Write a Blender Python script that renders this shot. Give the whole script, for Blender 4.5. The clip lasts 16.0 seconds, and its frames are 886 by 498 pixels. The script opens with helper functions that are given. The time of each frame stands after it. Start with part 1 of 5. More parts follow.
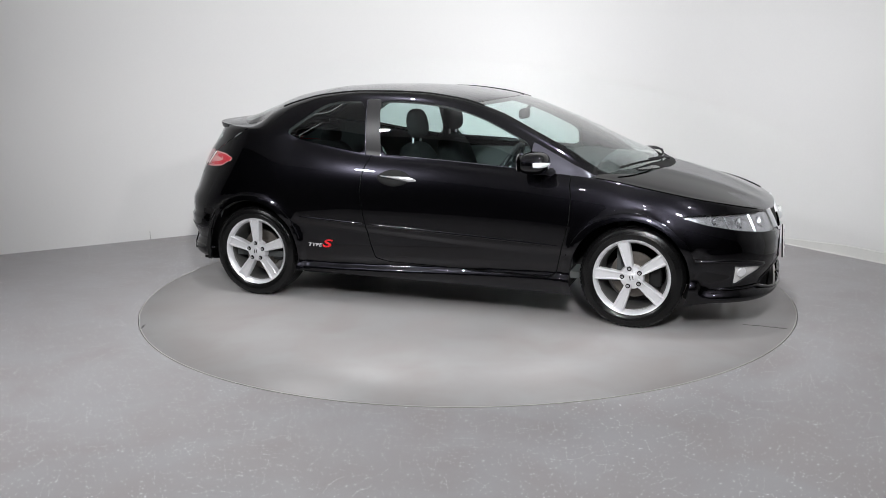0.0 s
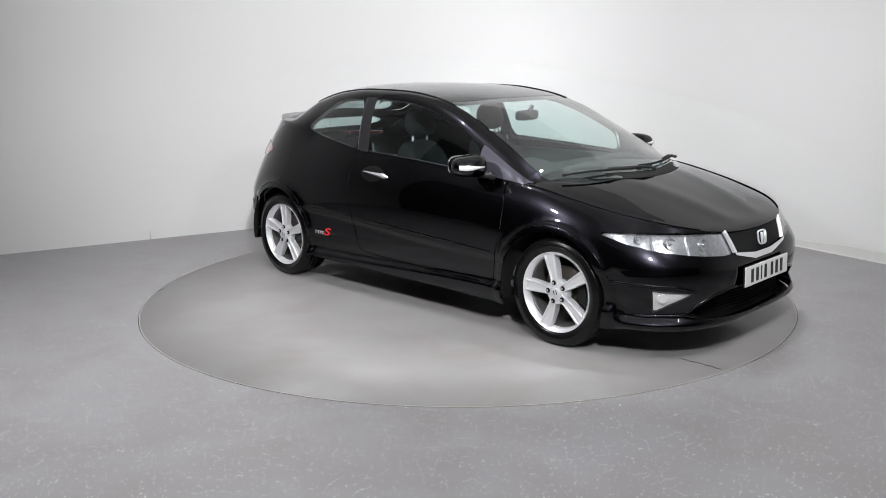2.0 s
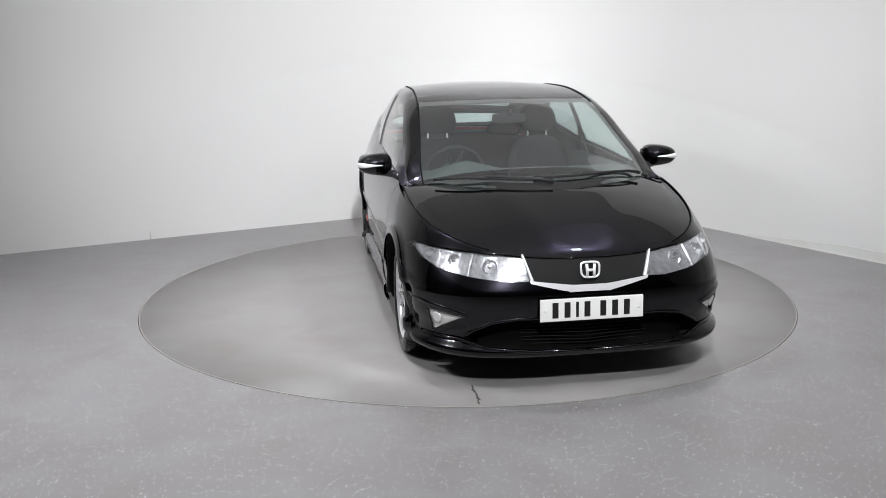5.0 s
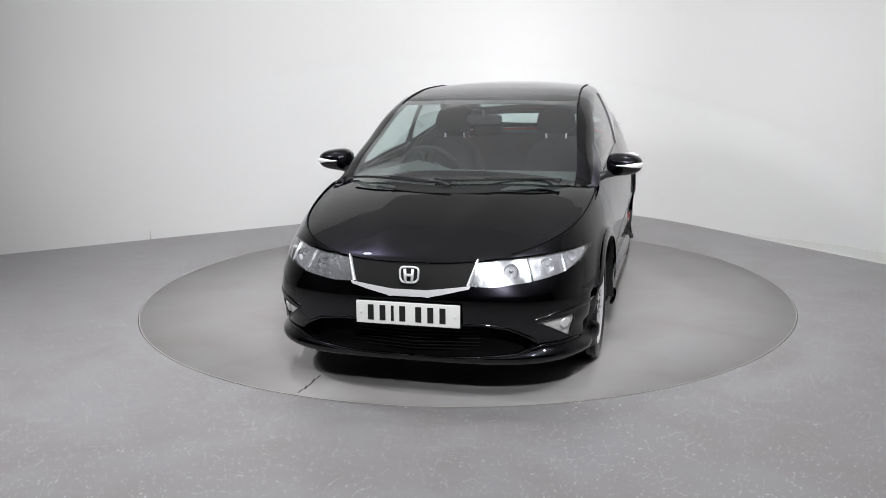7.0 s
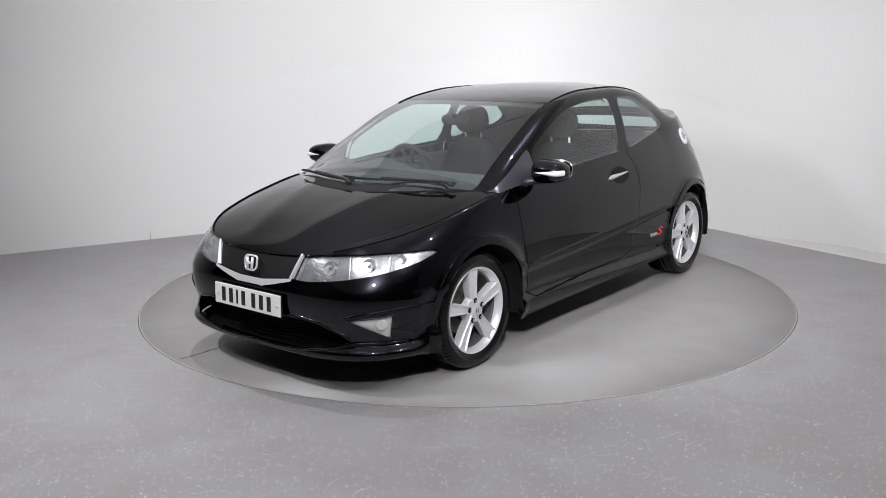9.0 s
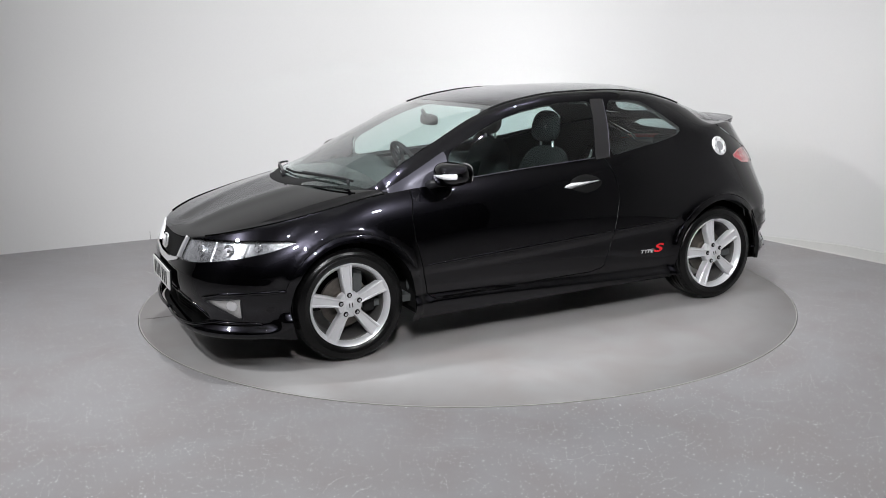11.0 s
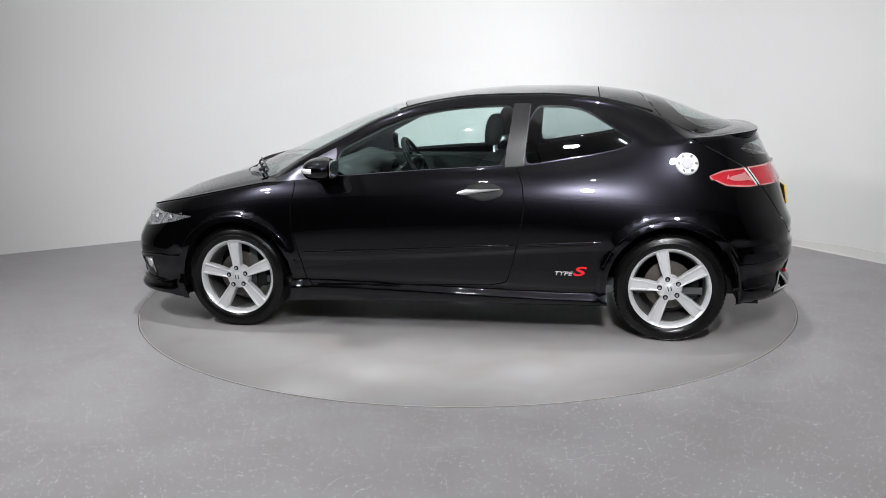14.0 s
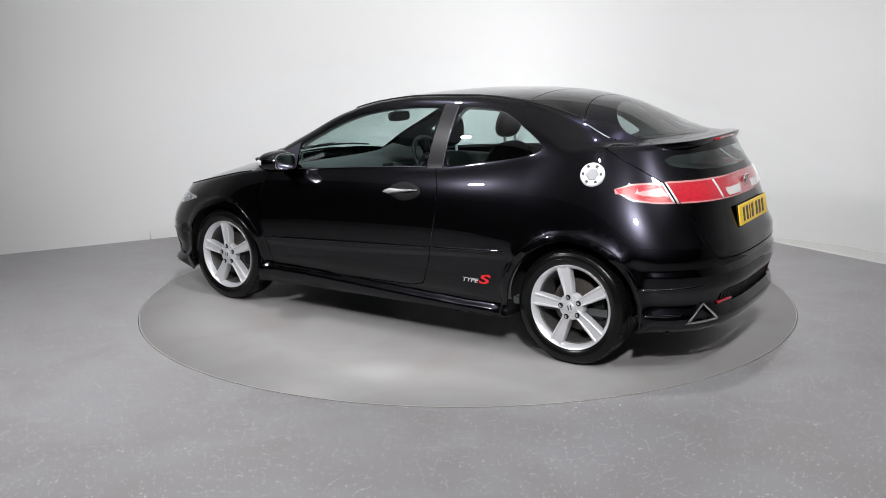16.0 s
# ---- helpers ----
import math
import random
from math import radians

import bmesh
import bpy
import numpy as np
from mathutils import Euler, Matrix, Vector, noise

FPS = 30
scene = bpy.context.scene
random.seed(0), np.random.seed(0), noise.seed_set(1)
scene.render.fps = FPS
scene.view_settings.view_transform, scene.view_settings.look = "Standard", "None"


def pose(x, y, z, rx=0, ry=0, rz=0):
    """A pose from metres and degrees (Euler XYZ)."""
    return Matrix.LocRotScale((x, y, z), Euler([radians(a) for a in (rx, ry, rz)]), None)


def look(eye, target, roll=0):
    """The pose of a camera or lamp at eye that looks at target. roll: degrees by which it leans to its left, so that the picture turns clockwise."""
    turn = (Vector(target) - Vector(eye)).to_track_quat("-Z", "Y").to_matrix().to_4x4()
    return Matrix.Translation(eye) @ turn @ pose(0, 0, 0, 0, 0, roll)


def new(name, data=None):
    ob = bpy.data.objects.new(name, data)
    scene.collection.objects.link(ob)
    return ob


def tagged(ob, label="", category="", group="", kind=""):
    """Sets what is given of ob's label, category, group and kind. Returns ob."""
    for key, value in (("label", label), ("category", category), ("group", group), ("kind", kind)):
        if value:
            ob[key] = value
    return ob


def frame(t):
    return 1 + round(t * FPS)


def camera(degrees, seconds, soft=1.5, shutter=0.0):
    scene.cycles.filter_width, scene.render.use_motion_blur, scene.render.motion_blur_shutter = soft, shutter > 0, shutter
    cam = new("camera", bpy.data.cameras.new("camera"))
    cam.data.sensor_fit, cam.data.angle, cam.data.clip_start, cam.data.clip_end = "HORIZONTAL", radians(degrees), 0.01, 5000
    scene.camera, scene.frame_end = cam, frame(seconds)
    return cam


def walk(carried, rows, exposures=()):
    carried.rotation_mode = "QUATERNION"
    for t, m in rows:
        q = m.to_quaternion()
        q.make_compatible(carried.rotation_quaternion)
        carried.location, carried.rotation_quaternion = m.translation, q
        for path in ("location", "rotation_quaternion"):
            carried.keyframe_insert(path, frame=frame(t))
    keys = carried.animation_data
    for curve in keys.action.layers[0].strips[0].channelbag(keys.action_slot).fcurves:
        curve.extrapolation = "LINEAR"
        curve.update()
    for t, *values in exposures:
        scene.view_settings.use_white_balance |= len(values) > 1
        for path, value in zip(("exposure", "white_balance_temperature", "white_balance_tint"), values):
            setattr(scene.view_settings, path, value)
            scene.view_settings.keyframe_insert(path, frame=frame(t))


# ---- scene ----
cam = camera(52.29, 16.0, soft=0.8)
EYE = (0.0, -6.281, 1.653)
AIM = (-0.14774, -0.16938, 0.32787)
walk(cam, [(0.0, look(EYE, AIM, -0.831)), (16.0, look(EYE, AIM, -0.831))])

# ---- light ----
world = bpy.data.worlds.new("world")
world.use_nodes = True
scene.world = world
world.node_tree.nodes["Background"].inputs[0].default_value = (0.9, 0.95, 1.0, 1)
world.node_tree.nodes["Background"].inputs[1].default_value = 0.02
scene.view_settings.exposure = 0.0

CEILING = 4.0


def lamp(name, x, y, z, watts, sx, sy, target=None, colour=(0.965, 0.975, 1.0)):
    data = bpy.data.lights.new(name, "AREA")
    data.shape, data.size, data.size_y, data.energy, data.color = "ELLIPSE", sx, sy, watts, colour
    ob = new(name, data)
    ob.matrix_world = look((x, y, z), target or (x, y + 0.001, 0))
    return ob


# a panel either side of the camera, a narrow key lamp above it, and small spots in the ceiling
lamp("panel_light", -2.9, -2.4, 3.0, 62, 0.22, 0.12, (0.3, 0.6, 0.3))
lamp("panel_light", 1.7, -3.5, 3.0, 38, 0.22, 0.12, (-0.2, 0.6, 0.3))
key = lamp("key_light", 0.3, -5.7, 3.35, 81, 0.22, 0.18, (0.5, 3.6, 1.15))
key.data.spread = radians(64)
for x, y, watts in ((-0.9, -3.9, 14), (0.5, -4.6, 10), (-1.5, -0.6, 23), (1.3, -0.5, 17), (-3.6, -3.4, 27), (2.5, -2.6, 9)):
    spot = lamp("ceiling_spot", x, y, 3.7, watts, 0.09, 0.09)
    spot.data.spread = radians(112)


# ---- materials ----
def material(name, colour, rough=0.5, metal=0.0, coat=0.0, vary=0.0, grain=200.0, bump=0.0, spec=0.5, blotch=3.0):
    """A surface with two scales of variation in colour and a fine relief."""
    m = bpy.data.materials.new(name)
    m.use_nodes = True
    t = m.node_tree
    b = t.nodes["Principled BSDF"]
    b.inputs["Base Color"].default_value = (*colour, 1)
    b.inputs["Roughness"].default_value = rough
    b.inputs["Metallic"].default_value = metal
    b.inputs["Coat Weight"].default_value = coat
    b.inputs["Coat Roughness"].default_value = 0.02
    b.inputs["Specular IOR Level"].default_value = spec
    if vary or bump:
        co = t.nodes.new("ShaderNodeTexCoord")
        fine, broad = t.nodes.new("ShaderNodeTexNoise"), t.nodes.new("ShaderNodeTexNoise")
        fine.inputs["Scale"].default_value, broad.inputs["Scale"].default_value = grain, blotch
        fine.inputs["Detail"].default_value = 3
        for n in (fine, broad):
            t.links.new(co.outputs["Object"], n.inputs["Vector"])
        if vary:
            add = t.nodes.new("ShaderNodeMath")
            add.operation = "ADD"
            t.links.new(fine.outputs["Fac"], add.inputs[0])
            t.links.new(broad.outputs["Fac"], add.inputs[1])
            ramp = t.nodes.new("ShaderNodeMapRange")
            ramp.inputs[1].default_value, ramp.inputs[2].default_value = 0.6, 1.4
            ramp.inputs[3].default_value, ramp.inputs[4].default_value = 1 - vary, 1 + vary
            t.links.new(add.outputs[0], ramp.inputs[0])
            mul = t.nodes.new("ShaderNodeVectorMath")
            mul.operation = "SCALE"
            mul.inputs[0].default_value = colour
            t.links.new(ramp.outputs[0], mul.inputs["Scale"])
            t.links.new(mul.outputs[0], b.inputs["Base Color"])
            rr = t.nodes.new("ShaderNodeMapRange")
            rr.inputs[3].default_value, rr.inputs[4].default_value = max(0, rough - 0.08 * (rough > 0.1)), min(1, rough + 0.08 * (rough > 0.1))
            t.links.new(broad.outputs["Fac"], rr.inputs[0])
            t.links.new(rr.outputs[0], b.inputs["Roughness"])
        if bump:
            bp = t.nodes.new("ShaderNodeBump")
            bp.inputs["Strength"].default_value, bp.inputs["Distance"].default_value = bump, 0.002
            t.links.new(fine.outputs["Fac"], bp.inputs["Height"])
            t.links.new(bp.outputs[0], b.inputs["Normal"])
    return m


def vinyl(name, colour, sparkle, warm, grime=0.86):
    """Grey safety vinyl: cloudy wear, scuffs and, where sparkle is set, pale mineral flecks."""
    m = material(name, colour, 0.42, vary=0.085, grain=190.0, bump=0.15, blotch=1.3)
    t = m.node_tree
    b = t.nodes["Principled BSDF"]
    co = t.nodes.new("ShaderNodeTexCoord")
    base = b.inputs["Base Color"].links[0].from_socket
    scuff = t.nodes.new("ShaderNodeTexNoise")
    scuff.inputs["Scale"].default_value, scuff.inputs["Detail"].default_value, scuff.inputs["Distortion"].default_value = 2.4, 6, 0.6
    t.links.new(co.outputs["Object"], scuff.inputs["Vector"])
    sr = t.nodes.new("ShaderNodeMapRange")
    sr.inputs[1].default_value, sr.inputs[2].default_value, sr.inputs[3].default_value, sr.inputs[4].default_value = 0.35, 0.7, 0.0, 0.6
    t.links.new(scuff.outputs["Fac"], sr.inputs[0])
    dirt = t.nodes.new("ShaderNodeMix")
    dirt.data_type = "RGBA"
    dirt.inputs[7].default_value = (colour[0] * warm * grime / 0.86, colour[1] * grime, colour[2] * grime * 0.96, 1)
    t.links.new(sr.outputs[0], dirt.inputs[0])
    t.links.new(base, dirt.inputs[6])
    out = dirt.outputs[2]
    if sparkle:
        for scale, size, gain in ((85.0, 0.29, 0.96), (42.0, 0.19, 0.955), (150.0, 0.36, 0.95)):
            cell = t.nodes.new("ShaderNodeTexVoronoi")
            cell.inputs["Scale"].default_value = scale
            t.links.new(co.outputs["Object"], cell.inputs["Vector"])
            near = t.nodes.new("ShaderNodeMath")
            near.operation = "LESS_THAN"
            near.inputs[1].default_value = size
            t.links.new(cell.outputs["Distance"], near.inputs[0])
            sep = t.nodes.new("ShaderNodeSeparateColor")
            t.links.new(cell.outputs["Color"], sep.inputs[0])
            some = t.nodes.new("ShaderNodeMath")
            some.operation = "GREATER_THAN"
            some.inputs[1].default_value = gain
            t.links.new(sep.outputs[0], some.inputs[0])
            both = t.nodes.new("ShaderNodeMath")
            both.operation = "MULTIPLY"
            t.links.new(near.outputs[0], both.inputs[0])
            t.links.new(some.outputs[0], both.inputs[1])
            mix = t.nodes.new("ShaderNodeMix")
            mix.data_type = "RGBA"
            mix.inputs[7].default_value = (0.8, 0.81, 0.83, 1)
            t.links.new(both.outputs[0], mix.inputs[0])
            t.links.new(out, mix.inputs[6])
            out = mix.outputs[2]
    t.links.new(out, b.inputs["Base Color"])
    return m


WALL = material("wall_paint", (0.78, 0.775, 0.765), 0.6, vary=0.012, grain=60.0, bump=0.04, blotch=0.7)
CEIL = material("ceiling_paint", (0.68, 0.68, 0.685), 0.9, vary=0.04, grain=30.0)
FLOOR = vinyl("floor_vinyl", (0.30, 0.295, 0.30), True, 0.94, 0.78)
DISC = vinyl("stand_vinyl", (0.318, 0.312, 0.309), False, 0.95, 0.75)
STEEL = material("worn_edge_strip", (0.50, 0.49, 0.46), 0.5, 0.2, vary=0.15)
DARK = material("gap_dark", (0.01, 0.01, 0.01), 0.9)
SKIRT = material("coved_skirting", (0.72, 0.715, 0.69), 0.45, vary=0.02, grain=60.0)


# ---- mesh helpers ----
def part(name, bm, mat, parent=None, label="", smooth=True):
    me = bpy.data.meshes.new(name)
    bm.to_mesh(me)
    bm.free()
    for p in me.polygons:
        p.use_smooth = smooth
    me.materials.append(mat)
    ob = new(name, me)
    if parent:
        ob.parent = parent
    return tagged(ob, label)


def sharpen(ob, degrees=35):
    ob.data.set_sharp_from_angle(angle=radians(degrees))
    return ob


def box(bm, lo, hi, bevel=0.0, seg=2):
    lo, hi = Vector(lo), Vector(hi)
    made = bmesh.ops.create_cube(bm, size=1.0, matrix=Matrix.Translation((lo + hi) / 2) @ Matrix.Diagonal((*(hi - lo), 1)))
    if bevel:
        edges = list({e for v in made["verts"] for e in v.link_edges})
        bmesh.ops.bevel(bm, geom=edges, offset=bevel, segments=seg, affect="EDGES", profile=0.5)
    return bm


def grid_faces(bm, rows, close_u=False, close_v=False):
    """Quads between rows of vertices (lists of equal length)."""
    n, k = len(rows), len(rows[0])
    for i in range(n if close_u else n - 1):
        for j in range(k if close_v else k - 1):
            q = [rows[i][j], rows[(i + 1) % n][j], rows[(i + 1) % n][(j + 1) % k], rows[i][(j + 1) % k]]
            if len(set(q)) > 2:
                try:
                    bm.faces.new(list(dict.fromkeys(q)))
                except ValueError:
                    pass


def lathe(bm, profile, steps=48, axis="y", m=None):
    """A ring of revolution of (radius, along) pairs about an axis."""
    rows = []
    for i in range(steps):
        a = 2 * math.pi * i / steps
        row = []
        for r, d in profile:
            co = Vector((r * math.cos(a), d, r * math.sin(a))) if axis == "y" else Vector((r * math.cos(a), r * math.sin(a), d))
            row.append(bm.verts.new(m @ co if m else co))
        rows.append(row)
    grid_faces(bm, rows, close_u=True)
    return bm


# ---- the room ----
LEFT_DIR, RIGHT_DIR = Vector((0.8747, 0.4847)), Vector((0.5375, -0.8433))
CORNER, ROUND_LEFT, ROUND_RIGHT = Vector((1.072, 4.10)), 2.6, 2.1
LEFT_LEN, RIGHT_LEN = 9.6, 12.2


def wall_path():
    """The foot of the two back walls, joined by a rounded corner, then round behind the camera."""
    a, b = CORNER - LEFT_DIR * ROUND_LEFT, CORNER + RIGHT_DIR * ROUND_RIGHT
    pts = [CORNER - LEFT_DIR * LEFT_LEN]
    for i in range(33):
        k = i / 32
        pts.append(a * (1 - k) ** 2 + CORNER * 2 * k * (1 - k) + b * k * k)
    pts.append(CORNER + RIGHT_DIR * RIGHT_LEN)
    pts.append(CORNER + RIGHT_DIR * RIGHT_LEN - LEFT_DIR * LEFT_LEN)
    return pts


def offset_path(pts, d):
    out, n = [], len(pts)
    for i, p in enumerate(pts):
        a, b = (p - pts[i - 1]).normalized(), (pts[(i + 1) % n] - p).normalized()
        na, nb = Vector((-a.y, a.x)), Vector((-b.y, b.x))
        m = (na + nb).normalized()
        out.append(p + m * (d / max(0.3, m.dot(na))))
    return out


PATH = wall_path()


def wall_band(first, last):
    """The wall along PATH from one corner to another, 12 cm thick."""
    bm = bmesh.new()
    out = offset_path(PATH, 0.12)
    rings = [[], [], [], []]
    for i in range(first, last + 1):
        k = i % len(PATH)
        for ring, p, z in zip(rings, (PATH[k], PATH[k], out[k], out[k]), (-0.05, CEILING + 0.1, CEILING + 0.1, -0.05)):
            ring.append(bm.verts.new((p.x, p.y, z)))
    grid_faces(bm, rings, close_u=True)
    bmesh.ops.recalc_face_normals(bm, faces=bm.faces)
    return bm


DARK_WALL = material("dark_hall_wall", (0.05, 0.05, 0.053), 0.85, vary=0.1, grain=30.0)
wall = sharpen(part("wall_back", wall_band(0, len(PATH) - 2), WALL))
hall = sharpen(part("wall_hall", wall_band(len(PATH) - 2, len(PATH)), DARK_WALL))
tagged(hall, "plain dark hall wall behind the camera", "wall", kind="structure")
tagged(wall, "white painted studio wall with a rounded corner", "wall", kind="structure")

bm = bmesh.new()
bm.faces.new([bm.verts.new((p.x, p.y, CEILING)) for p in offset_path(PATH, 0.1)])
ceiling = part("ceiling", bm, CEIL, smooth=False)
tagged(ceiling, "plain white ceiling above the car stand", "ceiling", kind="structure")

DISC_R = 2.229


def floor_mesh():
    """The floor out to the walls, with a round hole for the stand."""
    bm = bmesh.new()
    n = 192
    ring = [Vector((math.cos(2 * math.pi * i / n), math.sin(2 * math.pi * i / n), 0)) for i in range(n)]
    rows = [[bm.verts.new(v * (DISC_R + 0.003) + Vector((0, 0, z))) for v in ring] for z in (-0.06, -0.002)]
    for r in (DISC_R + 0.005, 2.6, 4.0, 7.0, 13.0):
        rows.append([bm.verts.new(v * r) for v in ring])
    grid_faces(bm, rows, close_v=True)
    bmesh.ops.recalc_face_normals(bm, faces=bm.faces)
    return bm


floor = sharpen(part("floor", floor_mesh(), FLOOR))
tagged(floor, "grey safety vinyl floor with pale sparkling flecks", "floor", kind="structure")
bm = bmesh.new()
bmesh.ops.create_circle(bm, cap_ends=True, segments=96, radius=DISC_R + 0.2, matrix=Matrix.Translation((0, 0, -0.058)))
pit = part("pit", bm, DARK, floor, smooth=False)

# the turning stand, flush with the floor, with a steel rim
stand = new("turntable")
tagged(stand, "round grey vinyl car turntable flush with the floor", "turntable")
bm = bmesh.new()
lathe(bm, [(0.0001, 0.0), (1.2, 0.0), (DISC_R - 0.006, 0.0), (DISC_R - 0.005, -0.05)], 192, "z")
bmesh.ops.recalc_face_normals(bm, faces=bm.faces)
part("top", bm, DISC, stand, "worn grey vinyl top")
bm = bmesh.new()
lathe(bm, [(DISC_R - 0.006, -0.05), (DISC_R - 0.006, 0.0015), (DISC_R - 0.001, 0.0015), (DISC_R - 0.001, -0.05)], 192, "z")
bmesh.ops.recalc_face_normals(bm, faces=bm.faces)
part("rim", bm, STEEL, stand, "thin worn steel edge strip", smooth=False)

# coved skirting along the far part of the long wall, and a short joint in the other wall
bm = bmesh.new()
inn = Vector((RIGHT_DIR.y, -RIGHT_DIR.x))
start = CORNER + RIGHT_DIR * 2.75
rows = []
for d in (0.0, 1.0, 3.0, RIGHT_LEN - 2.8):
    p = start + RIGHT_DIR * d
    k = min(1.0, 0.25 + d)
    rows.append([bm.verts.new((p.x + inn.x * o, p.y + inn.y * o, z)) for o, z in ((0.012, 0.0), (0.005, 0.012 * k), (0.004, 0.085 * k), (-0.004, 0.092 * k))])
grid_faces(bm, rows)
bmesh.ops.recalc_face_normals(bm, faces=bm.faces)
skirting = part("baseboard", bm, SKIRT, smooth=False)
tagged(skirting, "low off-white coved vinyl skirting along the wall", "skirting", kind="structure")
p = CORNER - LEFT_DIR * (CORNER - Vector((-2.93, 1.91))).length
bm = box(bmesh.new(), (-0.002, -0.003, 0.0), (0.002, 0.003, 0.075))
bmesh.ops.transform(bm, matrix=Matrix.Translation((p.x, p.y, 0)), verts=bm.verts)
part("wall_joint", bm, material("joint_grey", (0.35, 0.34, 0.33), 0.7), wall, smooth=False)

# ---- the car's materials ----
PAINT = material("black_paint", (0.0095, 0.0091, 0.0118), 0.25, 1.0, coat=0.9)
PAINT.node_tree.nodes["Principled BSDF"].inputs["Specular Tint"].default_value = (0.25, 0.25, 0.3, 1)
PAINT.node_tree.nodes["Principled BSDF"].inputs["Coat Roughness"].default_value = 0.012
SATIN = material("satin_black_plastic", (0.014, 0.014, 0.016), 0.36, vary=0.1, grain=400.0, bump=0.1, spec=0.35)
MATT = material("matt_black_plastic", (0.008, 0.008, 0.008), 0.75, vary=0.1, bump=0.2, spec=0.25)
SMOKE = material("smoked_trim", (0.07, 0.068, 0.085), 0.3, 0.6)
PIANO = material("gloss_black_trim", (0.016, 0.0155, 0.016), 0.34, spec=0.2)
SHUT = material("shut_line", (0.002, 0.002, 0.002), 0.8, spec=0.1)
SCUFF = material("scuff_grey", (0.10, 0.095, 0.09), 0.6, vary=0.3, grain=60.0)
CHROME = material("chrome", (0.86, 0.86, 0.87), 0.1, 1.0)
BRIGHT = material("bright_metal", (0.85, 0.85, 0.86), 0.28, 0.45, coat=0.6)
CAP_GREY = material("cap_grey", (0.30, 0.30, 0.31), 0.4, 0.3, vary=0.05)
HANDLE = material("satin_handle", (0.55, 0.55, 0.56), 0.38, 0.7)
SATIN_CHROME = material("satin_chrome", (0.6, 0.6, 0.61), 0.25, 1.0)
ALLOY = material("silver_alloy", (0.70, 0.70, 0.715), 0.34, 0.45, coat=0.5, vary=0.03, grain=300.0)
# wheel barrel: a much darker grey than the rim lip and spokes
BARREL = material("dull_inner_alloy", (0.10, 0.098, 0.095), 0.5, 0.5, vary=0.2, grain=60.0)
RUBBER = material("tyre_rubber", (0.004, 0.004, 0.004), 0.22, vary=0.15, grain=150.0, bump=0.2, spec=0.3)
IRON = material("brake_iron", (0.15, 0.135, 0.12), 0.45, 0.8, vary=0.2, grain=80.0)
CLOTH = material("black_seat_cloth", (0.007, 0.0075, 0.0078), 0.9, spec=0.2, vary=0.05, grain=120.0)
TRIM = material("grey_cabin_trim", (0.06, 0.064, 0.064), 0.7, vary=0.1, grain=120.0)
LINER = material("headliner_cloth", (0.08, 0.082, 0.082), 0.95, vary=0.05, grain=500.0)
RED = material("red_lens", (0.36, 0.014, 0.024), 0.1, coat=1.0, vary=0.35, grain=70.0, bump=0.9)
CLEAR = material("clear_lens_back", (0.68, 0.67, 0.66), 0.2, 0.2, coat=1.0, vary=0.1, grain=120.0, bump=0.5)
FACET = material("faceted_reflector", (0.72, 0.72, 0.74), 0.16, 0.8, vary=0.4, grain=38.0, bump=1.0)
EDGE = material("lamp_edge", (0.42, 0.17, 0.17), 0.2, coat=1.0, vary=0.1, grain=120.0, bump=0.4)
WHITE = material("white_plate", (0.78, 0.78, 0.76), 0.35, vary=0.02)
YELLOW = material("yellow_plate", (0.85, 0.55, 0.02), 0.35, vary=0.02)
INK = material("plate_black", (0.01, 0.01, 0.01), 0.4)
BADGE_RED = material("badge_red", (0.6, 0.015, 0.02), 0.3)
BADGE_WHITE = material("badge_silver", (0.75, 0.75, 0.76), 0.25, 0.6)


def glass(name, tint, rough=0.0, least=0.06):
    """Thin tinted glass: clear straight through, with a mirror coat that grows at grazing angles."""
    m = bpy.data.materials.new(name)
    m.use_nodes = True
    t = m.node_tree
    t.nodes.remove(t.nodes["Principled BSDF"])
    clear, gloss, mix, face, power, scale = (t.nodes.new("ShaderNode" + n) for n in ("BsdfTransparent", "BsdfGlossy", "MixShader", "LayerWeight", "Math", "MapRange"))
    clear.inputs["Color"].default_value = (*tint, 1)
    gloss.inputs["Color"].default_value = (1, 1, 1, 1)
    gloss.inputs["Roughness"].default_value = rough
    face.inputs["Blend"].default_value = 0.5
    power.operation, power.inputs[1].default_value = "POWER", 4.6
    scale.inputs[3].default_value, scale.inputs[4].default_value = least, 1.0
    t.links.new(face.outputs["Facing"], power.inputs[0])
    t.links.new(power.outputs[0], scale.inputs[0])
    t.links.new(scale.outputs[0], mix.inputs[0])
    t.links.new(clear.outputs[0], mix.inputs[1])
    t.links.new(gloss.outputs[0], mix.inputs[2])
    t.links.new(mix.outputs[0], t.nodes["Material Output"].inputs[0])
    return m


GLASS = glass("window_glass", (0.82, 0.94, 0.92), least=0.10)
SCREEN = glass("windscreen_glass", (0.80, 0.92, 0.90), least=0.19)
PRIVACY = glass("rear_glass", (0.66, 0.76, 0.75), least=0.13)
LENS = glass("headlamp_lens", (0.93, 0.94, 0.95))

# ---- the car: shape curves, x ahead, y to its left, z up, from the middle of the wheelbase ----
CX, CY = 0.0354, -0.2346
car = new("car")
tagged(car, "glossy black three-door hatchback with silver alloy wheels on the turntable", "car")
HUB_Z = 0.314


def cpart(name, bm, mat, parent=None, label="", smooth=True):
    ob = part(name, bm, mat, parent or car, label, smooth)
    if parent is None:
        ob.location = (-CX, -CY, 0)
    return ob


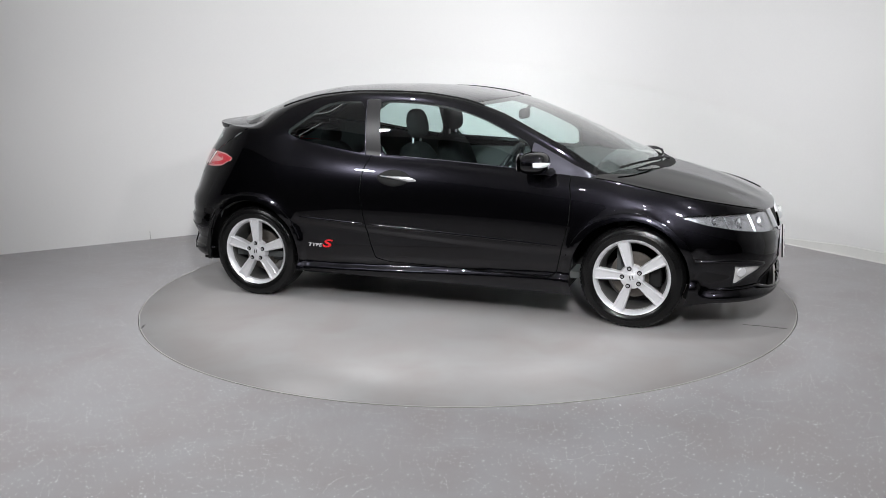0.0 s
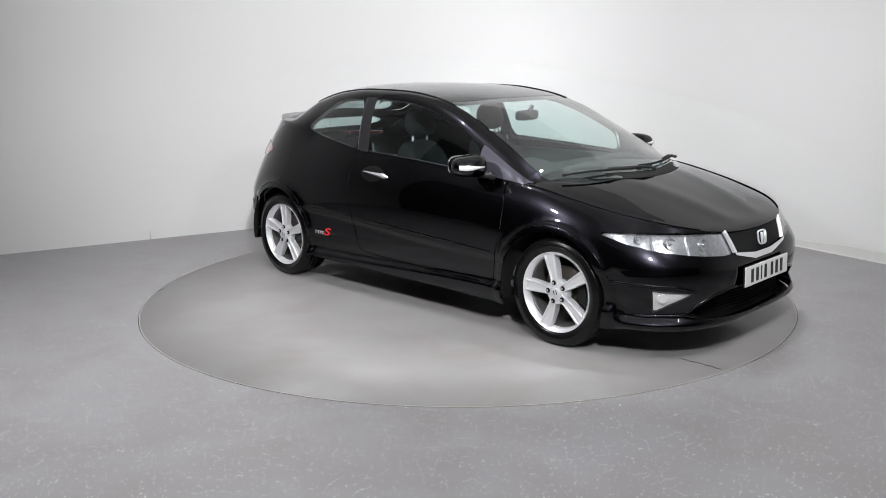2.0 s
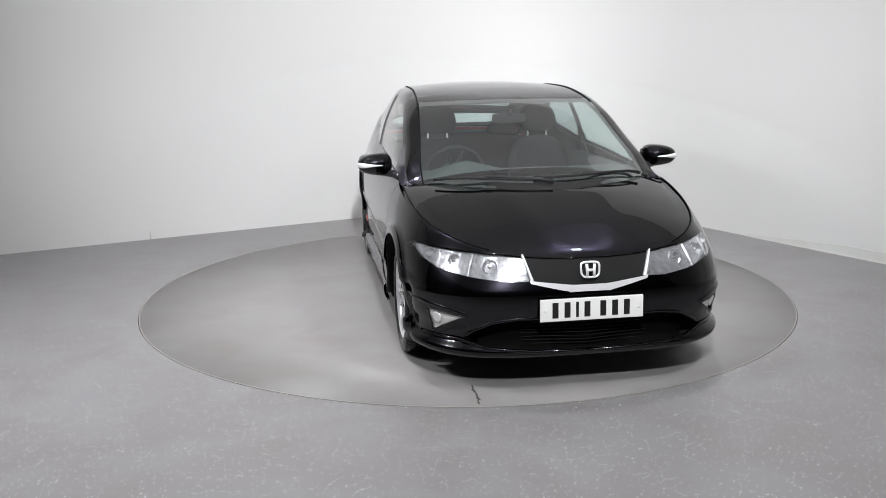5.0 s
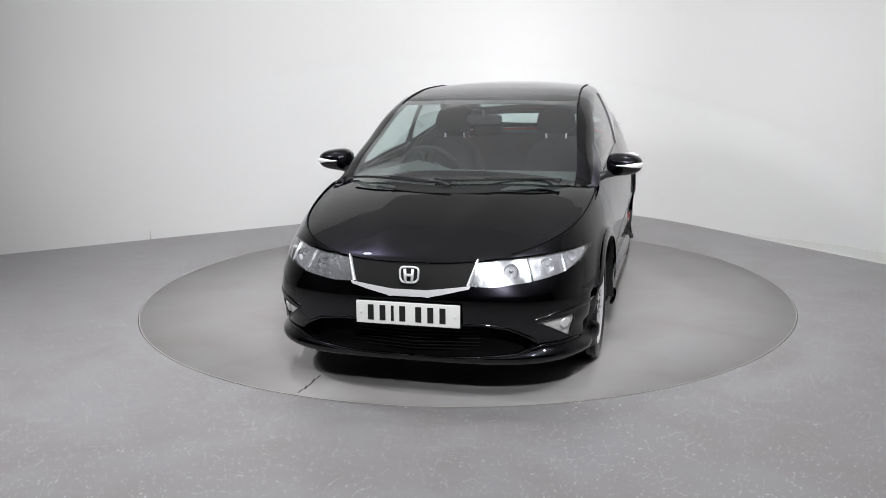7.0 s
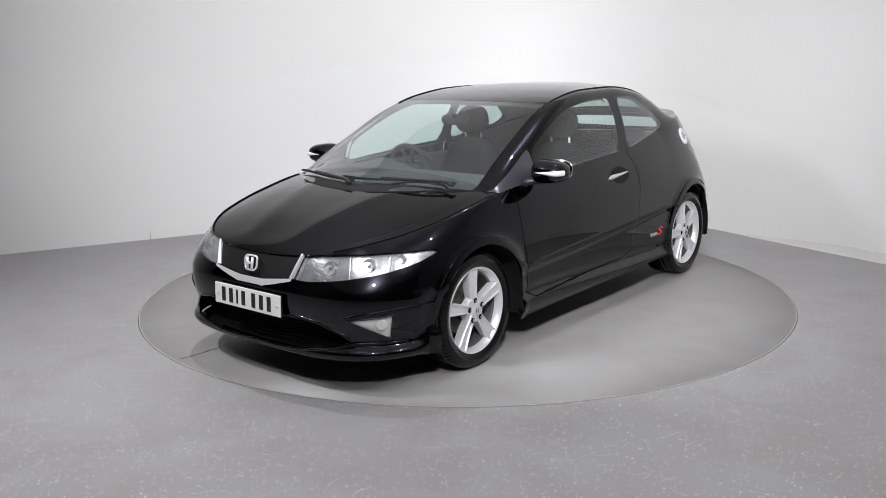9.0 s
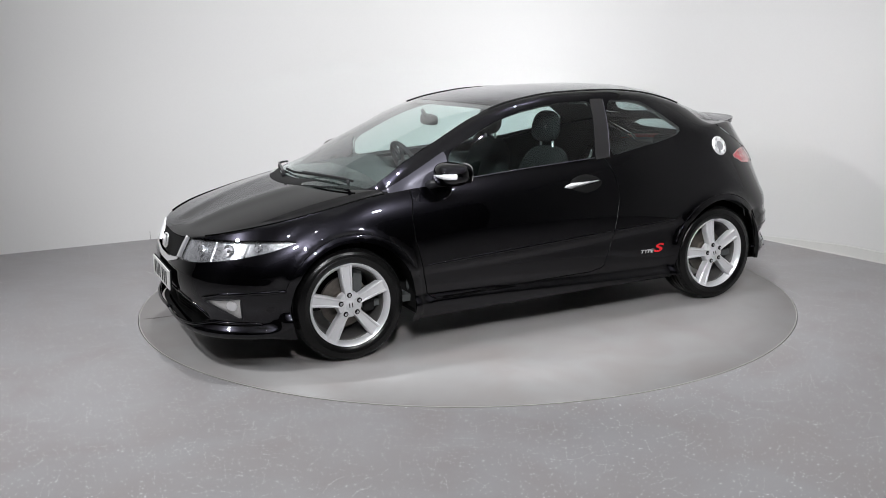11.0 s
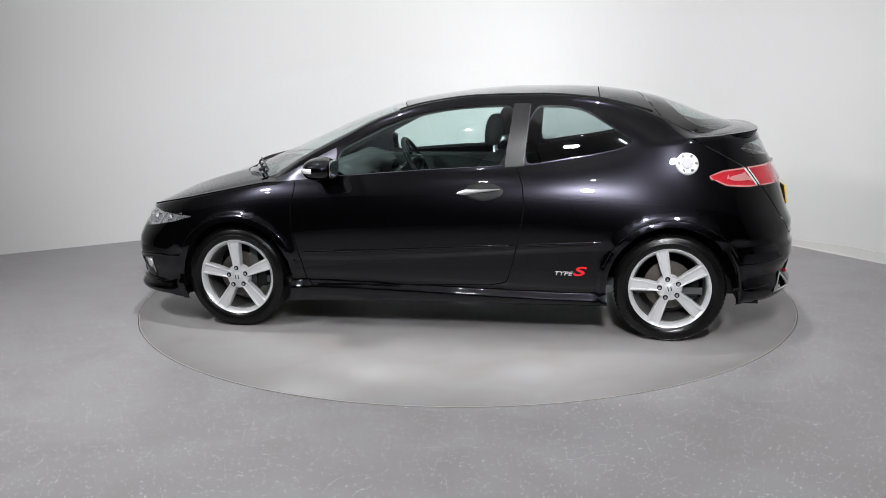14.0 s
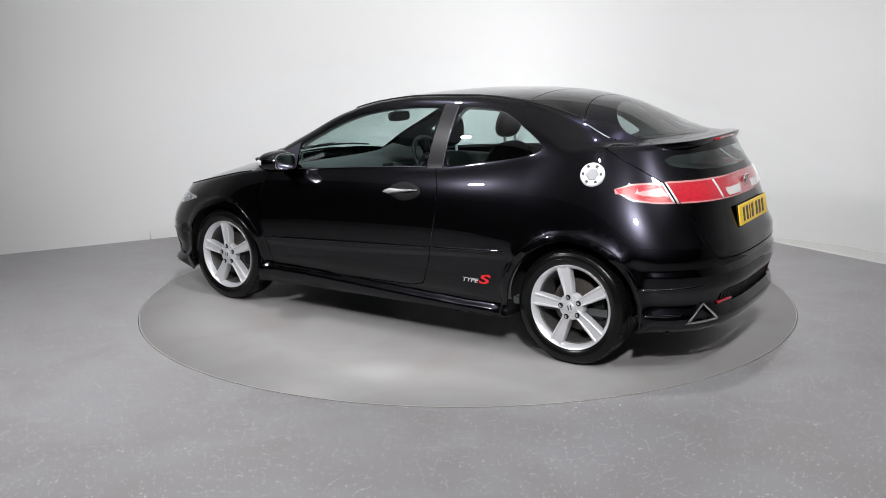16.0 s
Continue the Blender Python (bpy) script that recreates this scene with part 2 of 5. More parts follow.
def curve(*pts):
    """A smooth curve through (x, value) knots that does not overshoot."""
    pts = sorted(pts)
    xs, ys = [p[0] for p in pts], [p[1] for p in pts]
    d = [(ys[i + 1] - ys[i]) / (xs[i + 1] - xs[i]) for i in range(len(xs) - 1)]
    m = [d[0]] + [0.0 if d[i - 1] * d[i] <= 0 else 2 * d[i - 1] * d[i] / (d[i - 1] + d[i]) for i in range(1, len(d))] + [d[-1]]

    def f(x):
        if x <= xs[0]:
            return ys[0]
        if x >= xs[-1]:
            return ys[-1]
        i = next(k for k in range(len(d)) if x <= xs[k + 1])
        h = xs[i + 1] - xs[i]
        s = (x - xs[i]) / h
        return (ys[i] * (1 + 2 * s) * (1 - s) ** 2 + m[i] * h * s * (1 - s) ** 2 + ys[i + 1] * s * s * (3 - 2 * s) + m[i + 1] * h * s * s * (s - 1))
    return f


def ramp01(x, a, b):
    s = min(1, max(0, (x - a) / (b - a)))
    return s * s * (3 - 2 * s)


def quarter(theta, xm, a, w, n):
    """A point of a rounded corner in plan: theta 0 is the car's middle, 90 degrees its flank."""
    return xm + a * max(0.0, math.cos(theta)) ** (2 / n), w * max(0.0, math.sin(theta)) ** (2 / n)


base_z = curve((2.2, 0.53), (1.9, 0.51), (1.5, 0.49), (0.81, 0.476), (-0.9, 0.57), (-1.5, 0.6), (-2.1, 0.61))
top_z = curve((2.09, 0.672), (2.03, 0.695), (1.85, 0.745), (1.66, 0.785), (1.4, 0.84), (1.08, 0.90), (0.65, 0.938), (0.12, 0.978), (-0.43, 1.006),
              (-0.7, 1.042), (-1.04, 1.105), (-1.25, 1.137), (-1.43, 1.16), (-1.7, 1.17), (-1.9, 1.17))
top_w = curve((1.0, 0.787), (0.65, 0.782), (-0.43, 0.768), (-0.75, 0.745), (-1.0, 0.715))
roll_in = curve((2.13, 1.0), (1.9, 1.5), (1.6, 2.1), (1.1, 3.0), (0.6, 3.6), (-0.5, 3.2), (-1.0, 2.2), (-1.4, 1.5), (-2.0, 1.1))
tail_in = curve((0, 0), (0.09, 0.01), (0.16, 0.10), (0.26, 0.19), (0.42, 0.31), (0.6, 0.46), (0.77, 0.70), (1, 1))
flank_low = curve((0.44, 0), (0.36, 0.008), (0.315, 0.018), (0.298, 0.016), (0.286, -0.006), (0.27, -0.014), (0.23, -0.011), (0.19, 0.006))
nose_low = curve((0.55, 0.0), (0.45, -0.006), (0.38, 0.0), (0.31, 0.02), (0.26, 0.024), (0.246, 0.006), (0.234, -0.008), (0.215, -0.014), (0.20, -0.008), (0.188, 0.008))
tail_low = curve((0.62, 0.0), (0.545, 0.0), (0.535, -0.012), (0.47, -0.012), (0.37, 0.02), (0.335, 0.004), (0.30, -0.010), (0.26, 0.0), (0.222, 0.04))
hood_z = curve((2.085, 0.672), (2.06, 0.693), (1.954, 0.740), (1.795, 0.806), (1.64, 0.858), (1.457, 0.909), (1.3, 0.942), (1.0, 0.985))
roof_z = curve((1.46, 0.89), (1.40, 0.93), (1.10, 1.064), (0.869, 1.164), (0.677, 1.245), (0.488, 1.314), (0.352, 1.353), (0.11, 1.396), (-0.1, 1.421),
               (-0.4, 1.440), (-0.65, 1.441), (-0.9, 1.430), (-1.2, 1.384), (-1.384, 1.327), (-1.574, 1.253), (-1.75, 1.198), (-1.86, 1.17))
rail_y = curve((1.4, 0.74), (1.05, 0.74), (0.66, 0.695), (0.39, 0.662), (0.12, 0.635), (-0.2, 0.615), (-0.65, 0.60), (-1.0, 0.585), (-1.25, 0.57), (-1.45, 0.54), (-1.85, 0.25))
rail_z = curve((1.4, 0.84), (1.08, 0.915), (0.9, 1.02), (0.66, 1.145), (0.39, 1.280), (0.12, 1.362), (-0.2, 1.40), (-0.55, 1.404), (-0.85, 1.378), (-1.1, 1.318), (-1.25, 1.262),
               (-1.45, 1.175), (-1.85, 1.165))


def outline(step=0.021):
    """Half the car's plan at the crease, at even steps from the nose's middle to the tail's middle, each with its point of the shoulder line."""
    raw = []
    for i in range(700):
        th = math.pi / 2 * i / 700
        bx, by = quarter(th, 1.0, 1.128, 0.879, 3.75)
        tx, ty = quarter(th, 1.0, 1.085, 0.787, 2.9)
        raw.append((bx, by, tx, ty))
    for i in range(201):
        x = 1.0 - 2.0 * i / 200
        raw.append((x, 0.872 + 0.007 * ramp01(x, 0.5, 1.0), x, top_w(x)))
    for i in range(1, 701):
        th = math.pi / 2 * (1 - i / 700)
        bx, by = quarter(th, 0, 1.06, 0.872, 3.3)
        tx, ty = quarter(th, 0, 0.85, 0.715, 2.5)
        raw.append((-1.0 - bx, by, -1.0 - tx, ty))
    out, run, last = [], 0.0, raw[0]
    total = sum(math.dist(raw[i][:2], raw[i + 1][:2]) for i in range(len(raw) - 1))
    n = int(total / step)
    want = 0.0
    for i, q in enumerate(raw):
        if i:
            d = math.dist(raw[i - 1][:2], q[:2])
            while run + d >= want - 1e-9 and len(out) < n:
                k = (want - run) / d if d else 0
                out.append((*(raw[i - 1][j] + (q[j] - raw[i - 1][j]) * k for j in range(4)), want))
                want += total / n
            run += d
    out.append((*raw[-1], total))
    return out


OUT = outline()
RUN_OF_X = curve(*[(OUT[i][0], OUT[i][4]) for i in range(12, len(OUT) - 12, 6) if 0.3 < OUT[i][1]])


def hood_at(x, y):
    yt = quarter(math.acos(min(1, max(0, (x - 1.0) / 1.085)) ** 1.45), 0, 1, 0.787, 2.9)[1] if x > 1 else top_w(x)
    zc, zt = hood_z(x), top_z(x)
    k = min(1.0, abs(y) / max(yt, 1e-4))
    ridge = 0.006 * math.exp(-((abs(y) - (0.16 + 0.22 * (2.0 - x))) / 0.085) ** 2) * ramp01(x, 1.2, 1.5) * (1 - ramp01(x, 1.95, 2.05))
    return zc - (zc - zt) * k ** 2.3 + ridge * (1 - k ** 6)


def roof_section(x, yb, zb, n=30):
    """The cabin's section at x from the shoulder line up to the middle of the roof."""
    yr, zr, zc = min(rail_y(x), yb * 0.93), rail_z(x), roof_z(x)
    zr = min(max(zr, zb + 0.004), zc - 0.002) if zc > zb else zb
    pts = []
    for i in range(24):
        s = i / 24
        pts.append((yb + (yr - yb) * s + 0.022 * math.sin(math.pi * s) * min(1, (zr - zb) / 0.3), zb + (zr - zb) * s))
    for i in range(41):
        k = 1 - i / 40
        pts.append((yr * k, zc - (zc - zr) * k ** 2.3))
    for _ in range(6):
        pts = [pts[0]] + [((pts[i - 1][0] + 2 * pts[i][0] + pts[i + 1][0]) / 4, (pts[i - 1][1] + 2 * pts[i][1] + pts[i + 1][1]) / 4) for i in range(1, len(pts) - 1)] + [pts[-1]]
    acc = [0.0]
    for a, b in zip(pts, pts[1:]):
        acc.append(acc[-1] + math.dist(a, b))
    out, j = [], 0
    for i in range(n + 1):
        want = acc[-1] * i / n
        while j < len(pts) - 2 and acc[j + 1] < want:
            j += 1
        k = (want - acc[j]) / max(1e-9, acc[j + 1] - acc[j])
        out.append((pts[j][0] + (pts[j + 1][0] - pts[j][0]) * k, pts[j][1] + (pts[j + 1][1] - pts[j][1]) * k))
    return out


def flank_point(i, v):
    """Surface of flanks, nose and tail: v from -1 (lower edge) through 0 (crease) to 1 (shoulder line)."""
    bx, by, tx, ty, run = OUT[i]
    zb, zt = base_z(bx), top_z(tx)
    if v >= 0:
        f = v ** roll_in(bx)
        w = ramp01(-bx, 1.78, 2.04)
        f = f * (1 - w) + tail_in(v) * w
        return bx + (tx - bx) * f, by + (ty - by) * f, zb + (zt - zb) * v
    wf, wr = ramp01(bx, 1.66, 1.78), ramp01(-bx, 1.66, 1.76)
    low = 0.188 * wf + 0.225 * wr + (0.188 + 0.018 * (0.9 - bx)) * (1 - wf - wr)
    z = zb + (zb - low) * v
    zs = z - 0.03 + 0.025 * ramp01(-bx, -0.9, 0.9) * 1.6 if abs(bx) < 1.7 else z
    off = nose_low(z) * wf + tail_low(z) * wr + (flank_low(zs + 0.02) + 0.013 * ramp01(zb - z, 0, 0.035)) * (1 - wf - wr)
    a, b = OUT[max(0, i - 1)], OUT[min(len(OUT) - 1, i + 1)]
    dx, dy = b[0] - a[0], b[1] - a[1]
    d = math.hypot(dx, dy)
    mid = i in (0, len(OUT) - 1)
    return bx - off * dy / d if not mid else bx - off * (1 if bx > 0 else -1), 0.0 if mid else by + off * dx / d, z


ARCHES = ((1.288, 0.315, 0.357, 0.412), (-1.318, 0.315, 0.368, 0.42))


def body_shell():
    bm = bmesh.new()
    run = bm.verts.layers.float.new("run")
    zone = bm.faces.layers.int.new("zone")
    nv = 26
    levels = [-1 + i / nv for i in range(nv)] + [i / 22 for i in range(23)]
    rows = []
    for i in range(len(OUT)):
        row = []
        for v in levels:
            q = bm.verts.new(flank_point(i, v))
            q[run] = OUT[i][4]
            row.append(q)
        rows.append(row)
    grid_faces(bm, rows)
    done = set(bm.faces)
    for f in done:
        f[zone] = 0
    # bonnet
    hood = []
    for i, o in enumerate(OUT):
        if o[2] < 1.02:
            break
        top = rows[i][-1]
        row = [top]
        for j in range(1, 25):
            y = top.co.y * (1 - j / 24)
            zh = hood_at(o[2], y)
            k = ramp01(j, 0, 3)
            q = bm.verts.new((o[2], y, zh * k + (1 - k) * (top.co.z + (zh - top.co.z) * min(1, j / 3)))) if i else top
            row.append(q)
        hood.append(row)
    grid_faces(bm, hood)
    for f in bm.faces:
        if f not in done:
            f[zone] = 1
    done = set(bm.faces)
    # cabin
    cabin = []
    for x in (1.45, 1.42, 1.39, 1.36, 1.33, 1.30, 1.27, 1.24, 1.21, 1.18, 1.15, 1.12, 1.09, 1.065):
        yb = 0.76
        sec = roof_section(x, yb, top_z(x) - 0.03)
        cabin.append([bm.verts.new((x, y, z)) for y, z in sec])
    for i, o in enumerate(OUT):
        if o[2] > 1.05:
            continue
        top = rows[i][-1]
        if i == len(OUT) - 1:
            break
        sec = roof_section(o[2], top.co.y, top.co.z)
        cabin.append([top] + [bm.verts.new((o[2], y, z)) for y, z in sec[1:]])
    grid_faces(bm, cabin)
    for f in bm.faces:
        if f not in done:
            f[zone] = 2
    for f in bm.faces:
        c = f.calc_center_median()
        f.normal_update()
        if f.normal.dot(c - Vector((max(-1.2, min(1.2, c.x)), 0, 0.5))) < 0:
            f.normal_flip()
    return bm, run, zone


def inside(pts, grow=0.0):
    """Signed distance to a closed outline of (a, b) points: below nought inside."""
    n = len(pts)
    box_lo = (min(p[0] for p in pts) - 0.05, min(p[1] for p in pts) - 0.05)
    box_hi = (max(p[0] for p in pts) + 0.05, max(p[1] for p in pts) + 0.05)

    def f(a, b):
        if a < box_lo[0] or b < box_lo[1] or a > box_hi[0] or b > box_hi[1]:
            return 0.05
        best, odd = 1e9, False
        for i in range(n):
            (x0, y0), (x1, y1) = pts[i], pts[(i + 1) % n]
            ex, ey = x1 - x0, y1 - y0
            k = max(0.0, min(1.0, ((a - x0) * ex + (b - y0) * ey) / (ex * ex + ey * ey)))
            best = min(best, (a - x0 - k * ex) ** 2 + (b - y0 - k * ey) ** 2)
            if (y0 > b) != (y1 > b) and a < x0 + (b - y0) / (y1 - y0) * ex:
                odd = not odd
        d = math.sqrt(best)
        return (-d if odd else d) - grow
    return f


def smooth_line(pts, rounds=2):
    """Corner cutting: a closed outline with rounded corners."""
    for _ in range(rounds):
        out = []
        for i in range(len(pts)):
            p, q = pts[i], pts[(i + 1) % len(pts)]
            out += [(p[0] * 0.8 + q[0] * 0.2, p[1] * 0.8 + q[1] * 0.2), (p[0] * 0.2 + q[0] * 0.8, p[1] * 0.2 + q[1] * 0.8)]
        pts = out
    return pts


def cut(bm, f, zone, zones):
    """Split the faces of these zones along f = 0."""
    verts = {v for q in bm.faces if q[zone] in zones for v in q.verts}
    val = {v: f(v) for v in verts}
    hot = []
    for v, d in val.items():
        if abs(d) < 4e-4:
            hot.append(v)
            val[v] = 0.0
    edges = {e for v, d in val.items() if abs(d) < 0.049 for e in v.link_edges}
    for e in edges:
        a, b = e.verts
        if a in val and b in val and val[a] * val[b] < 0:
            d = val[a] / (val[a] - val[b])
            _, nv = bmesh.utils.edge_split(e, a, d)
            hot.append(nv)
    if hot:
        bmesh.ops.connect_verts(bm, verts=hot)


# outlines, as (x, z) for the flanks, (run round the nose or tail, z) for the ends
DOOR = [(0.915, 0.93), (0.913, 0.862), (0.93, 0.772), (0.923, 0.645), (0.88, 0.474), (0.845, 0.32), (0.80, 0.288), (-0.28, 0.312), (-0.375, 0.335), (-0.412, 0.45), (-0.451, 0.623),
        (-0.476, 0.774), (-0.464, 0.907), (-0.425, 0.995), (-0.425, 1.2), (0.915, 1.2)]
DOOR_GLASS = [(0.645, 0.948), (0.456, 0.962), (0.124, 0.987), (-0.208, 1.006), (-0.352, 1.013), (-0.398, 1.33), (-0.375, 1.352), (-0.217, 1.350), (-0.05, 1.338), (0.118, 1.312),
              (0.253, 1.276), (0.389, 1.224), (0.526, 1.158), (0.655, 1.092)]
QUARTER_GLASS = [(-0.468, 1.018), (-0.543, 1.024), (-0.708, 1.052), (-0.874, 1.076), (-1.03, 1.108), (-1.078, 1.14), (-1.06, 1.168), (-0.992, 1.216), (-0.889, 1.283), (-0.804, 1.33),
                 (-0.70, 1.348), (-0.502, 1.352)]
PILLAR = [(-0.352, 1.0), (-0.468, 1.0), (-0.502, 1.362), (-0.398, 1.362)]
CORNER_TRIM = [(1.07, 0.908), (0.66, 1.112), (0.66, 0.942), (1.0, 0.905)]
s_tip = RUN_OF_X(1.625)
LAMP = [(0.322, 0.571), (0.462, 0.70), (0.56, 0.694), (0.68, 0.70), (0.86, 0.705), (s_tip - 0.04, 0.703), (s_tip, 0.69), (s_tip - 0.13, 0.65), (0.8, 0.612), (0.6, 0.585), (0.42, 0.568)]
UPPER_GRILLE = [(-0.5, 0.545), (0.09, 0.545), (0.322, 0.571), (0.462, 0.705), (-0.5, 0.72)]
CHROME_BAR = [(-0.5, 0.513), (0.095, 0.513), (0.325, 0.560), (0.338, 0.580), (0.33, 0.600), (0.30, 0.592), (0.085, 0.545), (-0.5, 0.545)]
INTAKE = [(-0.5, 0.388), (0.36, 0.388), (0.48, 0.37), (0.60, 0.312), (0.63, 0.285), (0.52, 0.24), (0.3, 0.222), (-0.5, 0.212)]
FOG = [(0.62, 0.395), (0.845, 0.412), (0.84, 0.288)]
end_run = OUT[-1][4]
t_tip = end_run - RUN_OF_X(-1.62)
TAIL_LAMP = [(t_tip, 0.952), (t_tip - 0.10, 0.975), (t_tip - 0.3, 0.985), (0.42, 0.99), (0.1, 0.995), (-0.5, 0.995), (-0.5, 0.89), (0.16, 0.89), (0.42, 0.893), (t_tip - 0.22, 0.893), (t_tip - 0.09, 0.905)]
LOWER_GLASS = smooth_line([(-0.5, 1.03), (0.48, 1.04), (0.68, 1.06), (0.75, 1.09), (0.66, 1.125), (-0.5, 1.14)], 1)
TAIL_WHITE = [(t_tip - 0.10, 0.945), (t_tip - 0.14, 0.925), (t_tip - 0.29, 0.918), (t_tip - 0.24, 0.962)]
REVERSE_LAMP = [(0.13, 0.898), (0.33, 0.898), (0.36, 0.937), (0.13, 0.94)]
LAMP_RIM = [(t_tip + 0.014, 0.952), (t_tip - 0.10, 0.983), (t_tip - 0.3, 0.993), (0.42, 0.998), (-0.5, 1.003), (-0.5, 0.883), (0.42, 0.886), (t_tip - 0.22, 0.885), (t_tip - 0.08, 0.898)]
REAR_MESH = [(-0.5, 0.345), (0.36, 0.352), (0.50, 0.385), (0.44, 0.435), (-0.5, 0.44)]
EXHAUST = [(0.525, 0.290), (0.715, 0.282), (0.605, 0.372)]
GATE = [(-0.5, 0.585), (0.50, 0.595), (0.56, 0.63), (0.65, 0.80), (0.71, 0.90), (0.76, 0.985), (t_tip - 0.10, 1.09), (t_tip + 0.01, 1.165), (t_tip + 0.01, 1.3), (-0.5, 1.3)]

SHELL, RUN, ZONE = body_shell()
by_run = {"lamp": LAMP, "upper_grille": UPPER_GRILLE, "chrome_bar": CHROME_BAR, "intake": INTAKE, "fog": FOG}
by_tail = {"tail_white": TAIL_WHITE, "reverse_lamp": REVERSE_LAMP, "tail_lamp": TAIL_LAMP, "lower_glass": LOWER_GLASS, "rear_mesh": REAR_MESH, "exhaust": EXHAUST, "lamp_rim": LAMP_RIM}
by_side = {"door_glass": smooth_line(DOOR_GLASS, 1), "quarter_glass": smooth_line(QUARTER_GLASS, 1), "pillar": PILLAR, "corner_trim": CORNER_TRIM}
AREA = {k: inside(v) for k, v in {**by_run, **by_tail, **by_side}.items()}
AREA["door"], AREA["gate"] = inside(DOOR), inside(GATE)


def screen_edge(x, y):
    """Below nought within the windscreen."""
    return max(abs(y) - (rail_y(x) - 0.072), 0.345 - 0.11 * (y / 0.6) ** 2 - x)


def foot_edge(x, y):
    """Above nought ahead of the windscreen's foot."""
    return x - (1.44 - 0.24 * (abs(y) / 0.66) ** 2 - 0.07 * ramp01(abs(y), 0.45, 0.62))


def hatch_edge(x, y):
    """Below nought within the tailgate's upper glass."""
    return max(abs(y) - (0.545 - 0.10 * ramp01(-x, 1.3, 1.8)), x + 1.13 + 0.10 * (y / 0.5) ** 2)


def clear_edge(x, y):
    k = math.hypot((x + 1.49) / 0.22, y / 0.45)
    return (k - 1) * 0.22


S = 0.0032
for name, f in AREA.items():
    if name in by_run:
        cut(SHELL, lambda v: f(v[RUN], v.co.z) if v[RUN] < 1.6 else 0.05, ZONE, {0})
    elif name in by_tail:
        cut(SHELL, lambda v: f(end_run - v[RUN], v.co.z) if v[RUN] > end_run - 1.35 else 0.05, ZONE, {0})
    elif name in by_side:
        cut(SHELL, lambda v: f(v.co.x, v.co.z) if v.co.y > 0.45 else 0.05, ZONE, {2})
for s in (-S, S):
    cut(SHELL, lambda v: AREA["door"](v.co.x, v.co.z) + s if v.co.y > 0.6 else 0.05, ZONE, {0})
    cut(SHELL, lambda v: AREA["gate"](end_run - v[RUN], v.co.z) + s if v[RUN] > end_run - 1.35 else 0.05, ZONE, {0})
    cut(SHELL, lambda v: screen_edge(v.co.x, v.co.y) + s, ZONE, {2})
    cut(SHELL, lambda v: hatch_edge(v.co.x, v.co.y) + s, ZONE, {2})
cut(SHELL, lambda v: clear_edge(v.co.x, v.co.y), ZONE, {2})
cut(SHELL, lambda v: max(-0.05, min(0.05, foot_edge(v.co.x, v.co.y))), ZONE, {2})
for s in (-S, S):
    cut(SHELL, lambda v: v.co.x + 0.88 + s + 0.05 * v.co.y ** 2 if v.co.y < 0.57 else 0.05, ZONE, {2})
for ax, az, ri, ro in ARCHES:
    for r in (ri, ro - 0.016, ro):
        cut(SHELL, lambda v: max(-0.05, min(0.05, math.hypot(v.co.x - ax, v.co.z - az) - r)) if v.co.y > 0.5 else 0.05, ZONE, {0})
for v in SHELL.verts:
    for ax, az, ri, ro in ARCHES:
        if v.co.y > 0.5:
            r = math.hypot(v.co.x - ax, v.co.z - az)
            if r < ro:
                v.co.y += 0.019 * ramp01(ro - r, 0, 0.018)


def region(f):
    c = f.calc_center_median()
    run = sum(v[RUN] for v in f.verts) / len(f.verts)
    z = f[ZONE]
    if z == 1:
        return "bonnet"
    if z == 2:
        for name in ("door_glass", "quarter_glass", "pillar", "corner_trim"):
            if c.y > 0.45 and AREA[name](c.x, c.z) < 0:
                return name
        if foot_edge(c.x, c.y) > 0 and c.x > 1.08:
            return "gone"
        d = screen_edge(c.x, c.y)
        if d < -S:
            return "windscreen"
        if d < S:
            return "seam"
        d = hatch_edge(c.x, c.y)
        if d < -S:
            return "hatch_clear" if clear_edge(c.x, c.y) < 0 else "hatch_glass"
        if d < S:
            return "seam"
        if c.y < 0.57 and abs(c.x + 0.88 + 0.05 * c.y ** 2) < S:
            return "seam"
        return "roof"
    for ax, az, ri, ro in ARCHES:
        if c.y > 0.5 and math.hypot(c.x - ax, c.z - az) < ri:
            return "gone"
    if run < 1.6:
        for name in by_run:
            if AREA[name](run, c.z) < 0:
                return name
    tail = end_run - run
    if tail < 1.35:
        d = AREA["gate"](tail, c.z)
        if abs(d) < S:
            return "seam"
        for name in by_tail:
            if AREA[name](tail, c.z) < 0:
                return name
        if d < S:
            return "gate" if d < -S else "seam"
    if c.y > 0.6:
        d = AREA["door"](c.x, c.z)
        if d < S:
            return "door" if d < -S else "seam"
    if c.x > 1.5 and c.z < base_z(c.x) + 0.2:
        return "front_bumper" if c.x > 1.62 or c.z < 0.3 else "wing"
    if c.x < -1.62 and c.z < 0.58:
        return "rear_bumper"
    if c.z < 0.3 and -1.0 < c.x < 1.0:
        return "sill"
    return "wing" if c.x > 0.6 else "rear_quarter"


